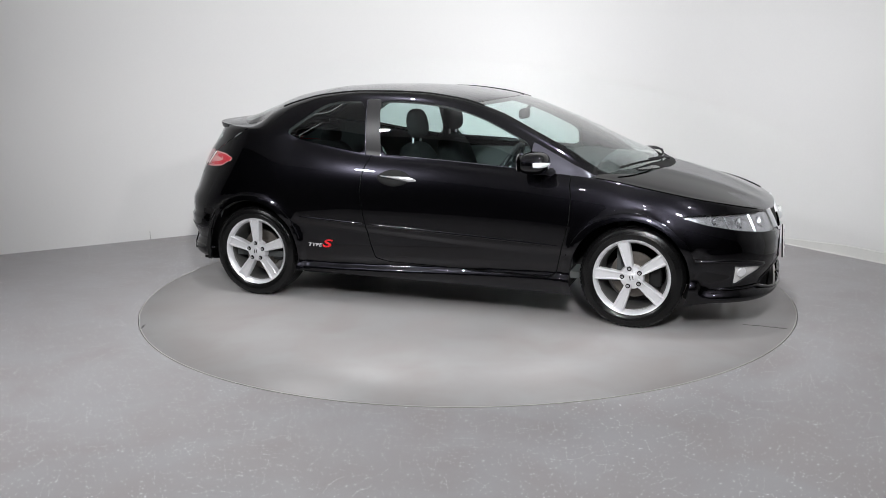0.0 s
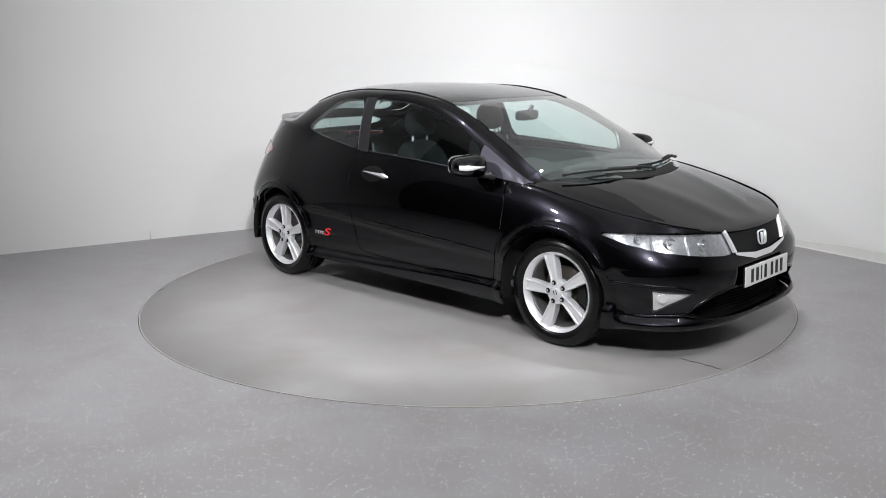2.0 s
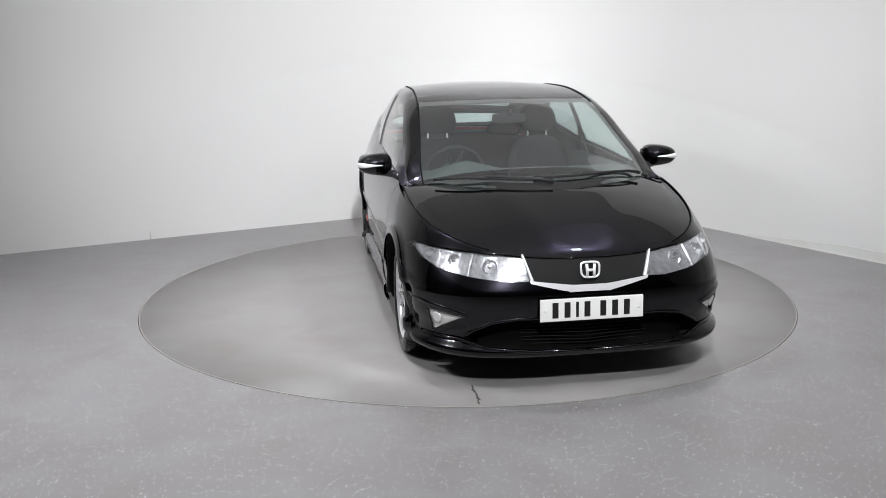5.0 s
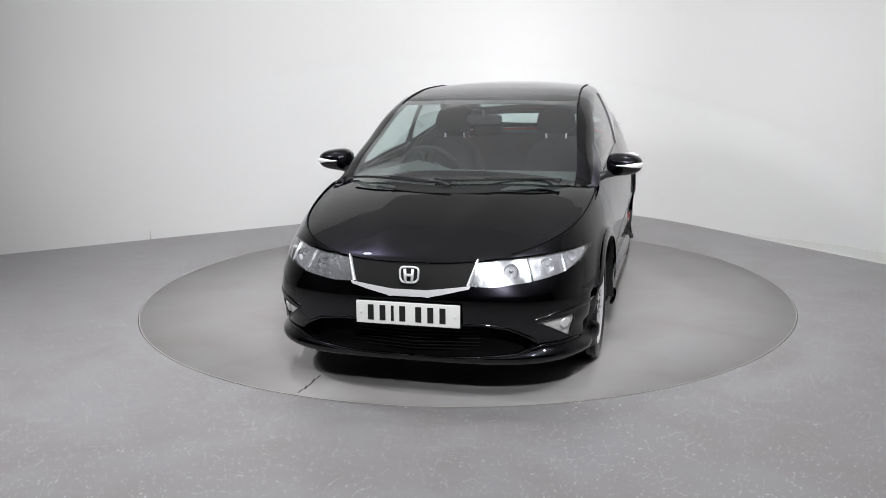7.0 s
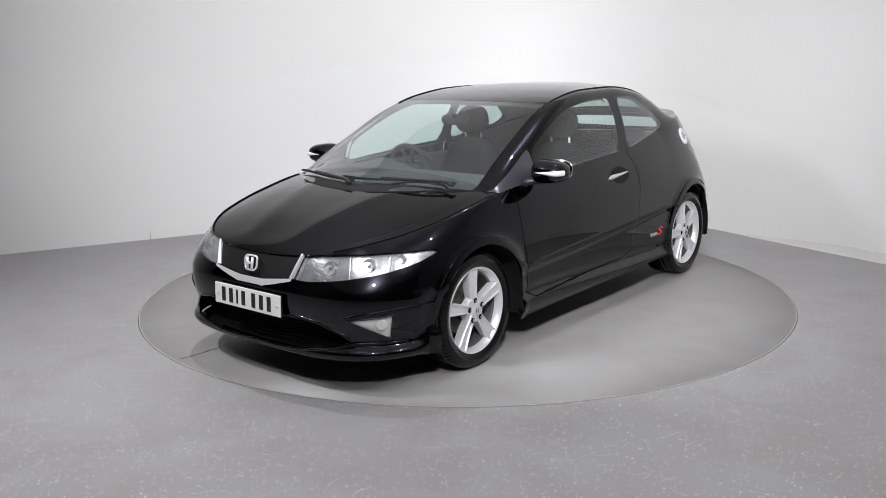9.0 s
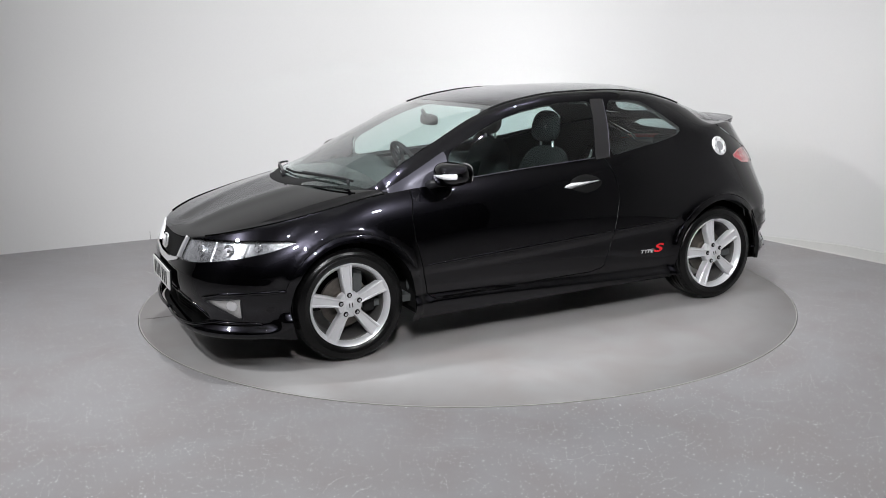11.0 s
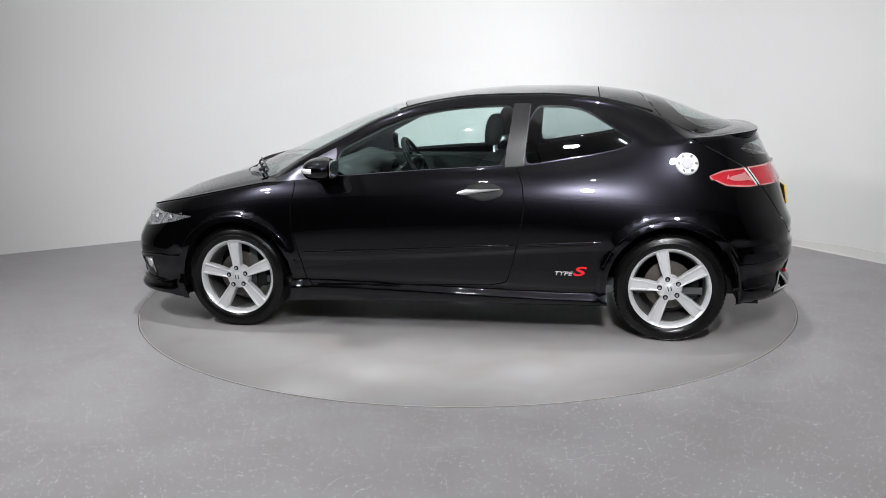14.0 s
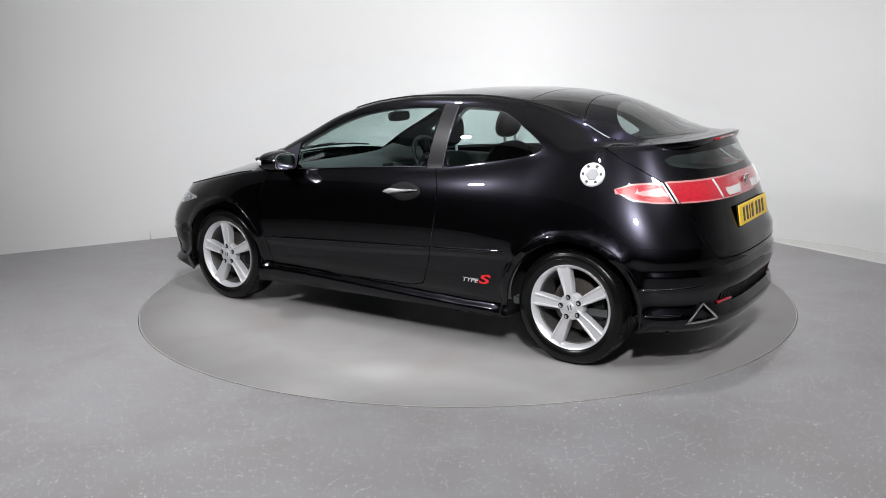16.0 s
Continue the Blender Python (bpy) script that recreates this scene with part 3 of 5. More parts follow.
bmesh.ops.triangulate(SHELL, faces=[f for f in SHELL.faces if len(f.verts) > 4])
SHELL.normal_update()
NORMAL = {}
for v in SHELL.verts:
    n = v.normal.copy()
    if abs(v.co.y) < 1e-4:
        n.y = 0
        n.normalize()
    NORMAL[v] = n
for _ in range(3):
    fair = {}
    for v in SHELL.verts:
        if v.co.y > 0.5 and any(ri - 0.02 < math.hypot(v.co.x - ax, v.co.z - az) < ro + 0.05 for ax, az, ri, ro in ARCHES):
            n = NORMAL[v].copy()
            for e in v.link_edges:
                n += NORMAL[e.other_vert(v)] * 0.5
            fair[v] = n.normalized()
    NORMAL.update(fair)
FACES = {}
for f in SHELL.faces:
    FACES.setdefault(region(f), []).append(f)


def panel(name, key, mat, sides=(1, -1), parent=None, label="", sink=0.0, move=0.0):
    """One mesh of a region of the shell, on the given sides (1 left, -1 right), set in along the normal by sink."""
    co, nor, faces = [], [], []
    for side in sides:
        seen = {}
        for f in FACES.get(key, []):
            idx = []
            for v in f.verts:
                if v not in seen:
                    seen[v] = len(co)
                    p, n = v.co - NORMAL[v] * sink, NORMAL[v]
                    co.append((p.x + move, p.y * side, p.z))
                    nor.append((n.x, n.y * side, n.z))
                idx.append(seen[v])
            faces.append(idx if side > 0 else idx[::-1])
    me = bpy.data.meshes.new(name)
    me.from_pydata(co, [], faces)
    me.materials.append(mat)
    for p in me.polygons:
        p.use_smooth = True
    me.normals_split_custom_set_from_vertices(nor)
    ob = new(name, me)
    ob.parent = parent or car
    if parent is None:
        ob.location = (-CX, -CY, 0)
    return tagged(ob, label)


bonnet = panel("bonnet", "bonnet", PAINT)
panel("roof", "roof", PAINT)
panel("windscreen", "windscreen", SCREEN, label="clear faintly green windscreen")
tailgate = panel("tailgate", "gate", PAINT)
panel("upper_window", "hatch_glass", PAINT, parent=tailgate, label="black-edged sloping rear glass")
panel("clear_area", "hatch_clear", PRIVACY, parent=tailgate, label="clear middle of the rear glass")
panel("lower_window", "lower_glass", PRIVACY, parent=tailgate, label="small upright rear glass below the spoiler")
panel("shut_line", "seam", SHUT, sink=0.006)
bumper = panel("front_bumper", "front_bumper", PAINT)
panel("upper_grille", "upper_grille", MATT, parent=bumper, label="black mesh upper grille", sink=0.012)
panel("chrome_bar", "chrome_bar", BRIGHT, parent=bumper, label="bright chrome bar under the grille", sink=-0.006)
panel("intake", "intake", SHUT, parent=bumper, label="black lower air intake", sink=0.07)
rear_bumper = panel("rear_bumper", "rear_bumper", PAINT)
panel("vent_mesh", "rear_mesh", MATT, parent=rear_bumper, label="black ribbed lower vent", sink=0.02)
for side in (1, -1):
    one = (side,)
    panel("front_wing", "wing", PAINT, one)
    panel("rear_quarter", "rear_quarter", PAINT, one)
    panel("sill", "sill", PAINT, one)
    door = panel("door", "door", PAINT, one)
    panel("door_window", "door_glass", GLASS, one, door, "clear door glass")
    panel("corner_trim", "corner_trim", SMOKE, one, door, "smoked grey mirror corner trim")
    panel("rear_side_window", "quarter_glass", PRIVACY, one, label="clear rear side glass")
    panel("door_pillar", "pillar", PIANO, one, label="gloss black door pillar cover")
    lamp_unit = panel("headlight", "lamp", LENS, one, label="clear wraparound headlight")
    panel("reflector", "lamp", FACET, one, lamp_unit, "faceted chrome reflector", sink=0.024)
    panel("fog_light", "fog", CLEAR, one, bumper, "white triangular fog light", sink=0.008)
    panel("exhaust_hole", "exhaust", MATT, one, rear_bumper, "triangular exhaust outlet", sink=0.03)
tail_lamp = panel("tail_lamp", "tail_lamp", RED, label="red full-width tail lamps")
panel("rim", "lamp_rim", EDGE, parent=tail_lamp, label="clear lamp edge", sink=-0.002)
for side in (1, -1):
    panel("indicator", "tail_white", EDGE, (side,), tail_lamp, "clear indicator window")
    panel("reversing_light", "reverse_lamp", CLEAR, (side,), tail_lamp, "clear reversing light")
panel("inner_tailgate", "tail_lamp", TRIM, sink=0.04, label="dark inner tailgate panel")
panel("headliner", "roof", LINER, sink=0.03, label="grey cloth roof lining")
for side in (1, -1):
    panel("inner_quarter", "rear_quarter", TRIM, (side,), sink=0.045, label="dark inner side trim")


def surface(x, z, zones=(0, 2)):
    """The shell's point and normal on the left flank nearest to (x, z)."""
    v = min((v for v in SHELL.verts if v.co.y > 0.45), key=lambda v: (v.co.x - x) ** 2 + (v.co.z - z) ** 2)
    p, n = v.co.copy(), NORMAL[v].copy()
    if n.y > 0.35:
        p.y -= ((x - p.x) * n.x + (z - p.z) * n.z) / n.y
    return p, n


FRONT_FIRST = sorted((o[0], o[1], o[3]) for o in OUT if o[1] > 0.6)
flank_plan, flank_top = curve(*dict((round(o[0], 4), (o[0], o[1])) for o in FRONT_FIRST).values()), curve(*dict((round(o[0], 4), (o[0], o[2])) for o in FRONT_FIRST).values())


def flank_y(x, z):
    """The flank's half width at (x, z), without the flare of the arches."""
    zb, zt = base_z(x), top_z(x)
    if z >= zb:
        return flank_plan(x) + (flank_top(x) - flank_plan(x)) * min(1, (z - zb) / (zt - zb)) ** roll_in(x)
    zs = z - 0.03 + 0.04 * ramp01(-x, -0.9, 0.9)
    return flank_plan(x) - flank_low(zs + 0.02) - 0.013 * ramp01(zb - z, 0, 0.035)


def mirrored(bm, side):
    if side < 0:
        bmesh.ops.transform(bm, matrix=Matrix.Diagonal((1, -1, 1, 1)), verts=bm.verts)
        bmesh.ops.reverse_faces(bm, faces=bm.faces)
    return bm


def tube(bm, pts, r, sides=8, closed=False, taper=None):
    """A round bar along points."""
    pts = [Vector(p) for p in pts]
    rings = []
    n = len(pts)
    for i, p in enumerate(pts):
        a = pts[(i - 1) % n] if closed or i else p
        b = pts[(i + 1) % n] if closed or i < n - 1 else p
        d = (b - a).normalized()
        up = Vector((0, 0, 1)) if abs(d.z) < 0.9 else Vector((1, 0, 0))
        s = d.cross(up).normalized()
        t = s.cross(d)
        k = r * (taper[i] if taper else 1)
        rings.append([bm.verts.new(p + (s * math.cos(2 * math.pi * j / sides) + t * math.sin(2 * math.pi * j / sides)) * k) for j in range(sides)])
    grid_faces(bm, rings, close_u=closed, close_v=True)
    if not closed:
        bm.faces.new(rings[0])
        bm.faces.new(rings[-1][::-1])
    bmesh.ops.recalc_face_normals(bm, faces=bm.faces)
    return bm


def blob(bm, centre, half, power=2.6, nu=28, nv=16, shape=None):
    """A rounded box-like lump; shape may bend a point of the unit lump."""
    rings = []
    pw = lambda c: math.copysign(abs(c) ** (2 / power), c)
    for i in range(nv + 1):
        lat = -math.pi / 2 + math.pi * i / nv
        ring = []
        for j in range(nu):
            lon = 2 * math.pi * j / nu
            p = Vector((pw(math.cos(lat)) * pw(math.cos(lon)), pw(math.cos(lat)) * pw(math.sin(lon)), pw(math.sin(lat))))
            if shape:
                p = shape(p)
            ring.append(bm.verts.new((centre[0] + p.x * half[0], centre[1] + p.y * half[1], centre[2] + p.z * half[2])))
        rings.append(ring)
    grid_faces(bm, rings, close_v=True)
    bmesh.ops.remove_doubles(bm, verts=bm.verts, dist=1e-5)
    bmesh.ops.recalc_face_normals(bm, faces=bm.faces)
    return bm


# ---- wheels ----
TYRE_R, RIM_R = 0.314, 0.234


def rim_mesh():
    bm = bmesh.new()
    lathe(bm, [(0.208, -0.05), (0.214, -0.022), (0.222, -0.014), (0.2265, -0.008), (0.233, -0.004), (RIM_R, -0.006), (RIM_R + 0.001, -0.012), (0.229, -0.02)], 72)
    bmesh.ops.recalc_face_normals(bm, faces=bm.faces)
    return bm


def barrel_mesh():
    bm = bmesh.new()
    lathe(bm, [(0.186, -0.20), (0.193, -0.10), (0.203, -0.06), (0.2075, -0.045), (0.212, -0.047)], 72)
    bmesh.ops.recalc_face_normals(bm, faces=bm.faces)
    return bm


def tyre_mesh():
    bm = bmesh.new()
    side = [(0.229, -0.016), (0.238, -0.008), (0.252, 0.001), (0.268, 0.005), (0.270, 0.0035), (0.284, 0.004), (0.286, 0.0025), (0.296, 0.0), (0.302, -0.004)]
    prof = side + [(0.309, -0.014), (0.3125, -0.028)]
    for k in (-0.058, -0.094, -0.13, -0.166):
        prof += [(0.3138, k + 0.006), (0.306, k + 0.004), (0.306, k - 0.004), (0.3138, k - 0.006)]
    prof += [(0.3125, -0.192), (0.309, -0.206), (0.295, -0.219), (0.25, -0.224), (0.2, -0.21)]
    lathe(bm, prof, 96)
    # shoulder blocks between short cross grooves
    for i in range(72):
        a = 2 * math.pi * i / 72
        m = Matrix.Rotation(a, 4, "Y") @ Matrix.Translation((0.3085, -0.016, 0)) @ Matrix.Rotation(0.5, 4, "Z")
        bmesh.ops.create_cube(bm, size=1, matrix=m @ Matrix.Diagonal((0.006, 0.026, 0.017, 1)))
    bmesh.ops.recalc_face_normals(bm, faces=bm.faces)
    return bm


def spoke_mesh():
    """One broad spoke along +z with raised edges either side of a shallow trough."""
    bm = bmesh.new()
    rows = []
    for r, w, y in ((0.034, 0.0466, -0.016), (0.06, 0.0498, -0.014), (0.085, 0.0498, -0.016), (0.12, 0.0597, -0.017), (0.165, 0.0667, -0.015), (0.2, 0.0725, -0.012), (0.228, 0.0796, -0.012)):
        h = w / 2
        dip = 0.006 * ramp01(r, 0.05, 0.09)
        sec = [(-h, -0.05), (-h * 1.0, -0.012), (-h * 0.93, -0.002), (-h * 0.82, 0.001), (-h * 0.62, 0.0), (-h * 0.5, -dip), (0, -dip * 1.15),
               (h * 0.5, -dip), (h * 0.62, 0.0), (h * 0.82, 0.001), (h * 0.93, -0.002), (h * 1.0, -0.012), (h, -0.05)]
        rows.append([bm.verts.new((x, y + d, r)) for x, d in sec])
    grid_faces(bm, rows)
    bm.faces.new(rows[-1])
    bmesh.ops.recalc_face_normals(bm, faces=bm.faces)
    return bm


def hub_mesh():
    bm = bmesh.new()
    lathe(bm, [(0.0, -0.012), (0.03, -0.013), (0.037, -0.016), (0.05, -0.018), (0.068, -0.021), (0.074, -0.032), (0.076, -0.06)], 40)
    bmesh.ops.recalc_face_normals(bm, faces=bm.faces)
    return bm


def bolt_mesh():
    bm = bmesh.new()
    lathe(bm, [(0.0, -0.002), (0.006, -0.0025), (0.0085, -0.006), (0.0085, -0.022), (0.0125, -0.022), (0.0125, -0.03)], 6)
    bmesh.ops.recalc_face_normals(bm, faces=bm.faces)
    return bm


def cup_mesh():
    bm = bmesh.new()
    lathe(bm, [(0.0, -0.0125), (0.0115, -0.0125), (0.0135, -0.0105), (0.0145, -0.013)], 20)
    bmesh.ops.recalc_face_normals(bm, faces=bm.faces)
    return bm


def cap_mesh():
    bm = bmesh.new()
    lathe(bm, [(0.0, -0.006), (0.024, -0.0065), (0.0275, -0.009), (0.028, -0.016)], 32)
    bmesh.ops.recalc_face_normals(bm, faces=bm.faces)
    return bm


def cap_mark():
    bm = bmesh.new()
    for x in (-0.0085, 0.0085):
        box(bm, (x - 0.0028, -0.007, -0.013), (x + 0.0028, -0.0045, 0.013), 0.0008)
    return bm


def disc_mesh():
    bm = bmesh.new()
    lathe(bm, [(0.05, -0.075), (0.07, -0.08), (0.07, -0.105), (0.141, -0.105), (0.141, -0.127), (0.06, -0.127)], 48)
    bmesh.ops.recalc_face_normals(bm, faces=bm.faces)
    return bm


def caliper_mesh():
    bm = bmesh.new()
    box(bm, (-0.17, -0.15, -0.07), (-0.095, -0.075, 0.07), 0.015)
    return bm


def mesh_of(bm, name, mat, smooth=True, sharp=None):
    me = bpy.data.meshes.new(name)
    bm.to_mesh(me)
    bm.free()
    for p in me.polygons:
        p.use_smooth = smooth
    if sharp:
        me.set_sharp_from_angle(angle=radians(sharp))
    me.materials.append(mat)
    return me


WHEEL = {
    "wheel": mesh_of(rim_mesh(), "rim", ALLOY, sharp=50), "tyre": mesh_of(tyre_mesh(), "tyre", RUBBER, sharp=40), "spoke": mesh_of(spoke_mesh(), "spoke", ALLOY, sharp=40),
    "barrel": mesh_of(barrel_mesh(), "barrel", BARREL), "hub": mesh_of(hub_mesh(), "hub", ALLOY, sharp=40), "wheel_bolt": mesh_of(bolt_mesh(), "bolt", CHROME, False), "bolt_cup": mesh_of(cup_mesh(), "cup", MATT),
    "hub_cap": mesh_of(cap_mesh(), "cap", ALLOY), "cap_mark": mesh_of(cap_mark(), "mark", INK, False), "brake_disc": mesh_of(disc_mesh(), "disc", IRON, sharp=40),
    "brake_caliper": mesh_of(caliper_mesh(), "caliper", MATT)}


def wheel(x, y, turn):
    """A wheel with its outer face at y; turn is the angle of its first spoke from straight up, towards the nose."""
    side = 1 if y > 0 else -1
    top = new("wheel", WHEEL["wheel"])
    top.parent = car
    top.matrix_basis = Matrix.Translation((x - CX, y - CY, HUB_Z)) @ pose(0, 0, 0, 0, 0, 0 if side > 0 else 180)
    tagged(top, "silver five-spoke alloy wheel with a low black tyre")

    def add(key, m):
        ob = new(key, WHEEL[key])
        ob.parent = top
        ob.matrix_basis = m
        return ob
    tagged(add("tyre", Matrix()), "black rubber low-profile tyre")
    a0 = turn * side
    for i in range(5):
        m = pose(0, 0, 0, 0, a0 + 72 * i, 0)
        add("spoke", m)
        add("bolt_cup", m @ pose(0, 0, 0.0565))
        add("wheel_bolt", m @ pose(0, 0, 0.0565))
    add("hub", Matrix())
    tagged(add("barrel", Matrix()), "dark grey wheel barrel behind the spokes")
    tagged(add("hub_cap", pose(0, 0, 0, 0, a0, 0)), "silver hub cap with a plain mark")
    add("cap_mark", pose(0, 0, 0, 0, a0, 0))
    tagged(add("brake_disc", Matrix()), "grey iron brake disc")
    add("brake_caliper", Matrix())


for x, y, turn in ((1.303, 0.842, 5), (1.303, -0.842, -15), (-1.311, 0.832, 13), (-1.311, -0.832, -1)):
    wheel(x, y, turn)



def even(values, rounds=6):
    """A run of numbers with its small jumps smoothed out."""
    for _ in range(rounds):
        values = [values[0]] + [(values[i - 1] + 2 * values[i] + values[i + 1]) / 4 for i in range(1, len(values) - 1)] + [values[-1]]
    return values


# wheel wells and underside
for ax, az, ri, ro in ARCHES:
    for side in (1, -1):
        bm = bmesh.new()
        rows = []
        turns = [math.pi * (-0.065 + 1.13 * i / 24) for i in range(25)]
        lips = even([flank_y(ax + ri * math.cos(a), max(0.24, az + ri * math.sin(a))) + 0.009 for a in turns])
        for a, lip in zip(turns, lips):
            c, s = math.cos(a), math.sin(a)
            rows.append([bm.verts.new((ax + r * c, y, az + r * s)) for r, y in ((ri + 0.001, lip), (ri + 0.004, lip - 0.02), (ri + 0.02, 0.83), (ri + 0.02, 0.55), (0.0, 0.548))])
        grid_faces(bm, rows)
        bmesh.ops.recalc_face_normals(bm, faces=bm.faces)
        cpart("wheel_arch_liner", mirrored(bm, side), MATT, label="matt black wheel arch liner")
bm = bmesh.new()
box(bm, (-0.93, -0.845, 0.2), (0.9, 0.845, 0.25), 0.01)
box(bm, (-1.93, -0.55, 0.22), (1.7, 0.55, 0.27), 0.02)
box(bm, (1.62, -0.66, 0.198), (1.95, 0.66, 0.215), 0.005)
box(bm, (-1.9, -0.62, 0.25), (-1.68, 0.62, 0.29), 0.01)
box(bm, (1.7, -0.64, 0.18), (1.92, 0.64, 0.5))
for x0, x1, y0, y1, z1 in ((0.76, 0.91, 0.5, 0.83, 0.6), (-0.93, -0.78, 0.5, 0.83, 0.6), (-1.82, -1.71, 0.5, 0.70, 0.6), (1.67, 1.80, 0.5, 0.72, 0.5)):
    for s in (1, -1):
        box(bm, (x0, min(s * y0, s * y1), 0.21), (x1, max(s * y0, s * y1), z1))
cpart("underbody", bm, MATT, label="black underbody panels", smooth=False)

# undertray closing the nose from below
for side in (1, -1):
    low = {}
    for v in SHELL.verts:
        key = int(v[RUN] / 0.04)
        if v.co.x > 1.64 and v.co.z < 0.4 and (key not in low or v.co.z < low[key].z):
            low[key] = v.co
    bm = bmesh.new()
    rows = []
    for key in sorted(low):
        c = low[key]
        rows.append([bm.verts.new((c.x - 0.012, c.y * 0.985, c.z + 0.004)), bm.verts.new((1.62 + 0.3 * (c.x - 1.62), c.y * 0.97, 0.2)), bm.verts.new((1.6, c.y * 0.9, 0.2))])
    grid_faces(bm, rows)
    bmesh.ops.recalc_face_normals(bm, faces=bm.faces)
    cpart("undertray", mirrored(bm, side), MATT, label="black tray under the nose")

# ---- cabin ----
bm = bmesh.new()
box(bm, (-1.5, -0.76, 0.27), (1.25, 0.76, 0.31))
box(bm, (1.2, -0.74, 0.3), (1.25, 0.74, 0.86))
box(bm, (-1.78, -0.5, 0.3), (-1.74, 0.5, 0.9))
cpart("cabin_floor", bm, TRIM, label="dark carpeted cabin floor", smooth=False)
for side in (1, -1):
    bm = bmesh.new()
    box(bm, (-0.45, 0.70, 0.32), (0.92, 0.745, 0.93), 0.02)
    box(bm, (-0.3, 0.64, 0.62), (0.4, 0.71, 0.68), 0.02)
    cpart("door_card", mirrored(bm, side), TRIM, label="dark grey inner door panel", smooth=False)
bm = bmesh.new()
rows = []
for y in (-0.735, -0.6, -0.52, -0.37, -0.22, -0.14, 0, 0.2, 0.4, 0.6, 0.735):
    hump = 0.055 * math.exp(-((y + 0.37) / 0.15) ** 4)
    rows.append([bm.verts.new((x, y * (0.78 if x > 1.0 else 0.95), z)) for x, z in ((1.25, 0.84), (1.1, 0.875), (0.9, 0.935), (0.74, 0.95 + hump), (0.64, 0.93 + hump), (0.61, 0.86), (0.64, 0.74), (0.72, 0.6), (0.9, 0.5))])
grid_faces(bm, rows)
bmesh.ops.recalc_face_normals(bm, faces=bm.faces)
dash = cpart("dashboard", bm, TRIM, label="dark grey moulded dashboard")
for y in (-0.6, -0.12, 0.12, 0.6):
    bm = box(bmesh.new(), (0.60, y - 0.06, 0.82), (0.625, y + 0.06, 0.885), 0.012)
    part("air_vent", bm, MATT, dash, "black dashboard air vent", smooth=False)
bm = bmesh.new()
wm = Matrix.Translation((0.395, -0.37, 0.895)) @ Matrix.Rotation(radians(-61), 4, "Y")
tube(bm, [wm @ Vector((0.185 * math.cos(a), 0.185 * math.sin(a), 0)) for a in (2 * math.pi * i / 40 for i in range(40))], 0.016, 10, True)
for a in (0.15, math.pi - 0.15, -math.pi / 2 - 0.3, -math.pi / 2 + 0.3):
    a += math.pi / 2
    tube(bm, [wm @ Vector((0.05 * math.cos(a), 0.05 * math.sin(a), -0.02)), wm @ Vector((0.18 * math.cos(a), 0.18 * math.sin(a), 0))], 0.014, 6)
blob(bm, wm @ Vector((0, 0, -0.01)), (0.06, 0.075, 0.06), 3, 16, 10)
tube(bm, [wm @ Vector((0, 0, -0.02)), wm @ Vector((0, 0, -0.3))], 0.035, 8)
cpart("steering_wheel", bm, SATIN, label="black three-spoke steering wheel on the right")


def seat(y, x=0.0, bench=False):
    w = 0.24
    bm = bmesh.new()
    blob(bm, (0.10 + x, y, 0.45), (0.27, w, 0.085), 3.5)
    base = cpart("seat", bm, CLOTH, label="black cloth seat")
    bm = bmesh.new()

    def lean(p):
        return Vector((p.x * (1 + 0.25 * (abs(p.y) > 0.5)) - 0.9 * (p.z + 1) * 1.0, p.y * (1 - 0.18 * max(0, p.z)), p.z))
    blob(bm, (-0.12 + x, y, 0.76), (0.085, w, 0.30), 3.2, shape=lean)
    part("backrest", bm, CLOTH, base)
    bm = bmesh.new()

    def tilt(p):
        return Vector((p.x - 0.25 * p.z, p.y * (1 - 0.12 * p.z), p.z))
    blob(bm, (-0.25 + x, y, 1.185), (0.052, 0.135, 0.10), 2.6, shape=tilt)
    part("headrest", bm, CLOTH, base, "black padded headrest")
    for k in (-0.07, 0.07):
        bm = bmesh.new()
        tube(bm, [(-0.262 + x, y + k, 0.98), (-0.255 + x, y + k, 1.11)], 0.0075, 8)
        part("headrest_post", bm, BRIGHT, base, "bright steel headrest post")


seat(0.37)
seat(-0.37)
bm = bmesh.new()
blob(bm, (-0.75, 0, 0.45), (0.27, 0.62, 0.09), 4)
bench = cpart("rear_seat", bm, CLOTH, label="black cloth rear bench")
bm = bmesh.new()
blob(bm, (-1.12, 0, 0.72), (0.10, 0.60, 0.28), 4, shape=lambda p: Vector((p.x - 0.9 * (p.z + 1), p.y, p.z)))
part("backrest", bm, CLOTH, bench)
for y in (-0.34, 0.34):
    bm = bmesh.new()
    blob(bm, (-1.28, y, 1.02), (0.05, 0.13, 0.06), 3)
    part("headrest", bm, CLOTH, bench)
bm = bmesh.new()
box(bm, (-1.8, -0.55, 0.93), (-1.36, 0.55, 0.95), 0.005)
cpart("parcel_shelf", bm, TRIM, label="dark parcel shelf under the rear glass", smooth=False)
bm = bmesh.new()
blob(bm, (0.41, 0.0, 1.235), (0.02, 0.115, 0.035), 3.5)
tube(bm, [(0.42, 0, 1.25), (0.46, 0, 1.30)], 0.012, 8)
cpart("interior_mirror", bm, MATT, label="black interior rear-view mirror")

# ---- glass edges, wipers, cowl ----


def screen_foot(y):
    return 1.405 - 0.24 * (abs(y) / 0.66) ** 2


def screen_z(x, y):
    k = min(1, abs(y) / rail_y(x))
    return roof_z(x) - (roof_z(x) - rail_z(x)) * k ** 2.3


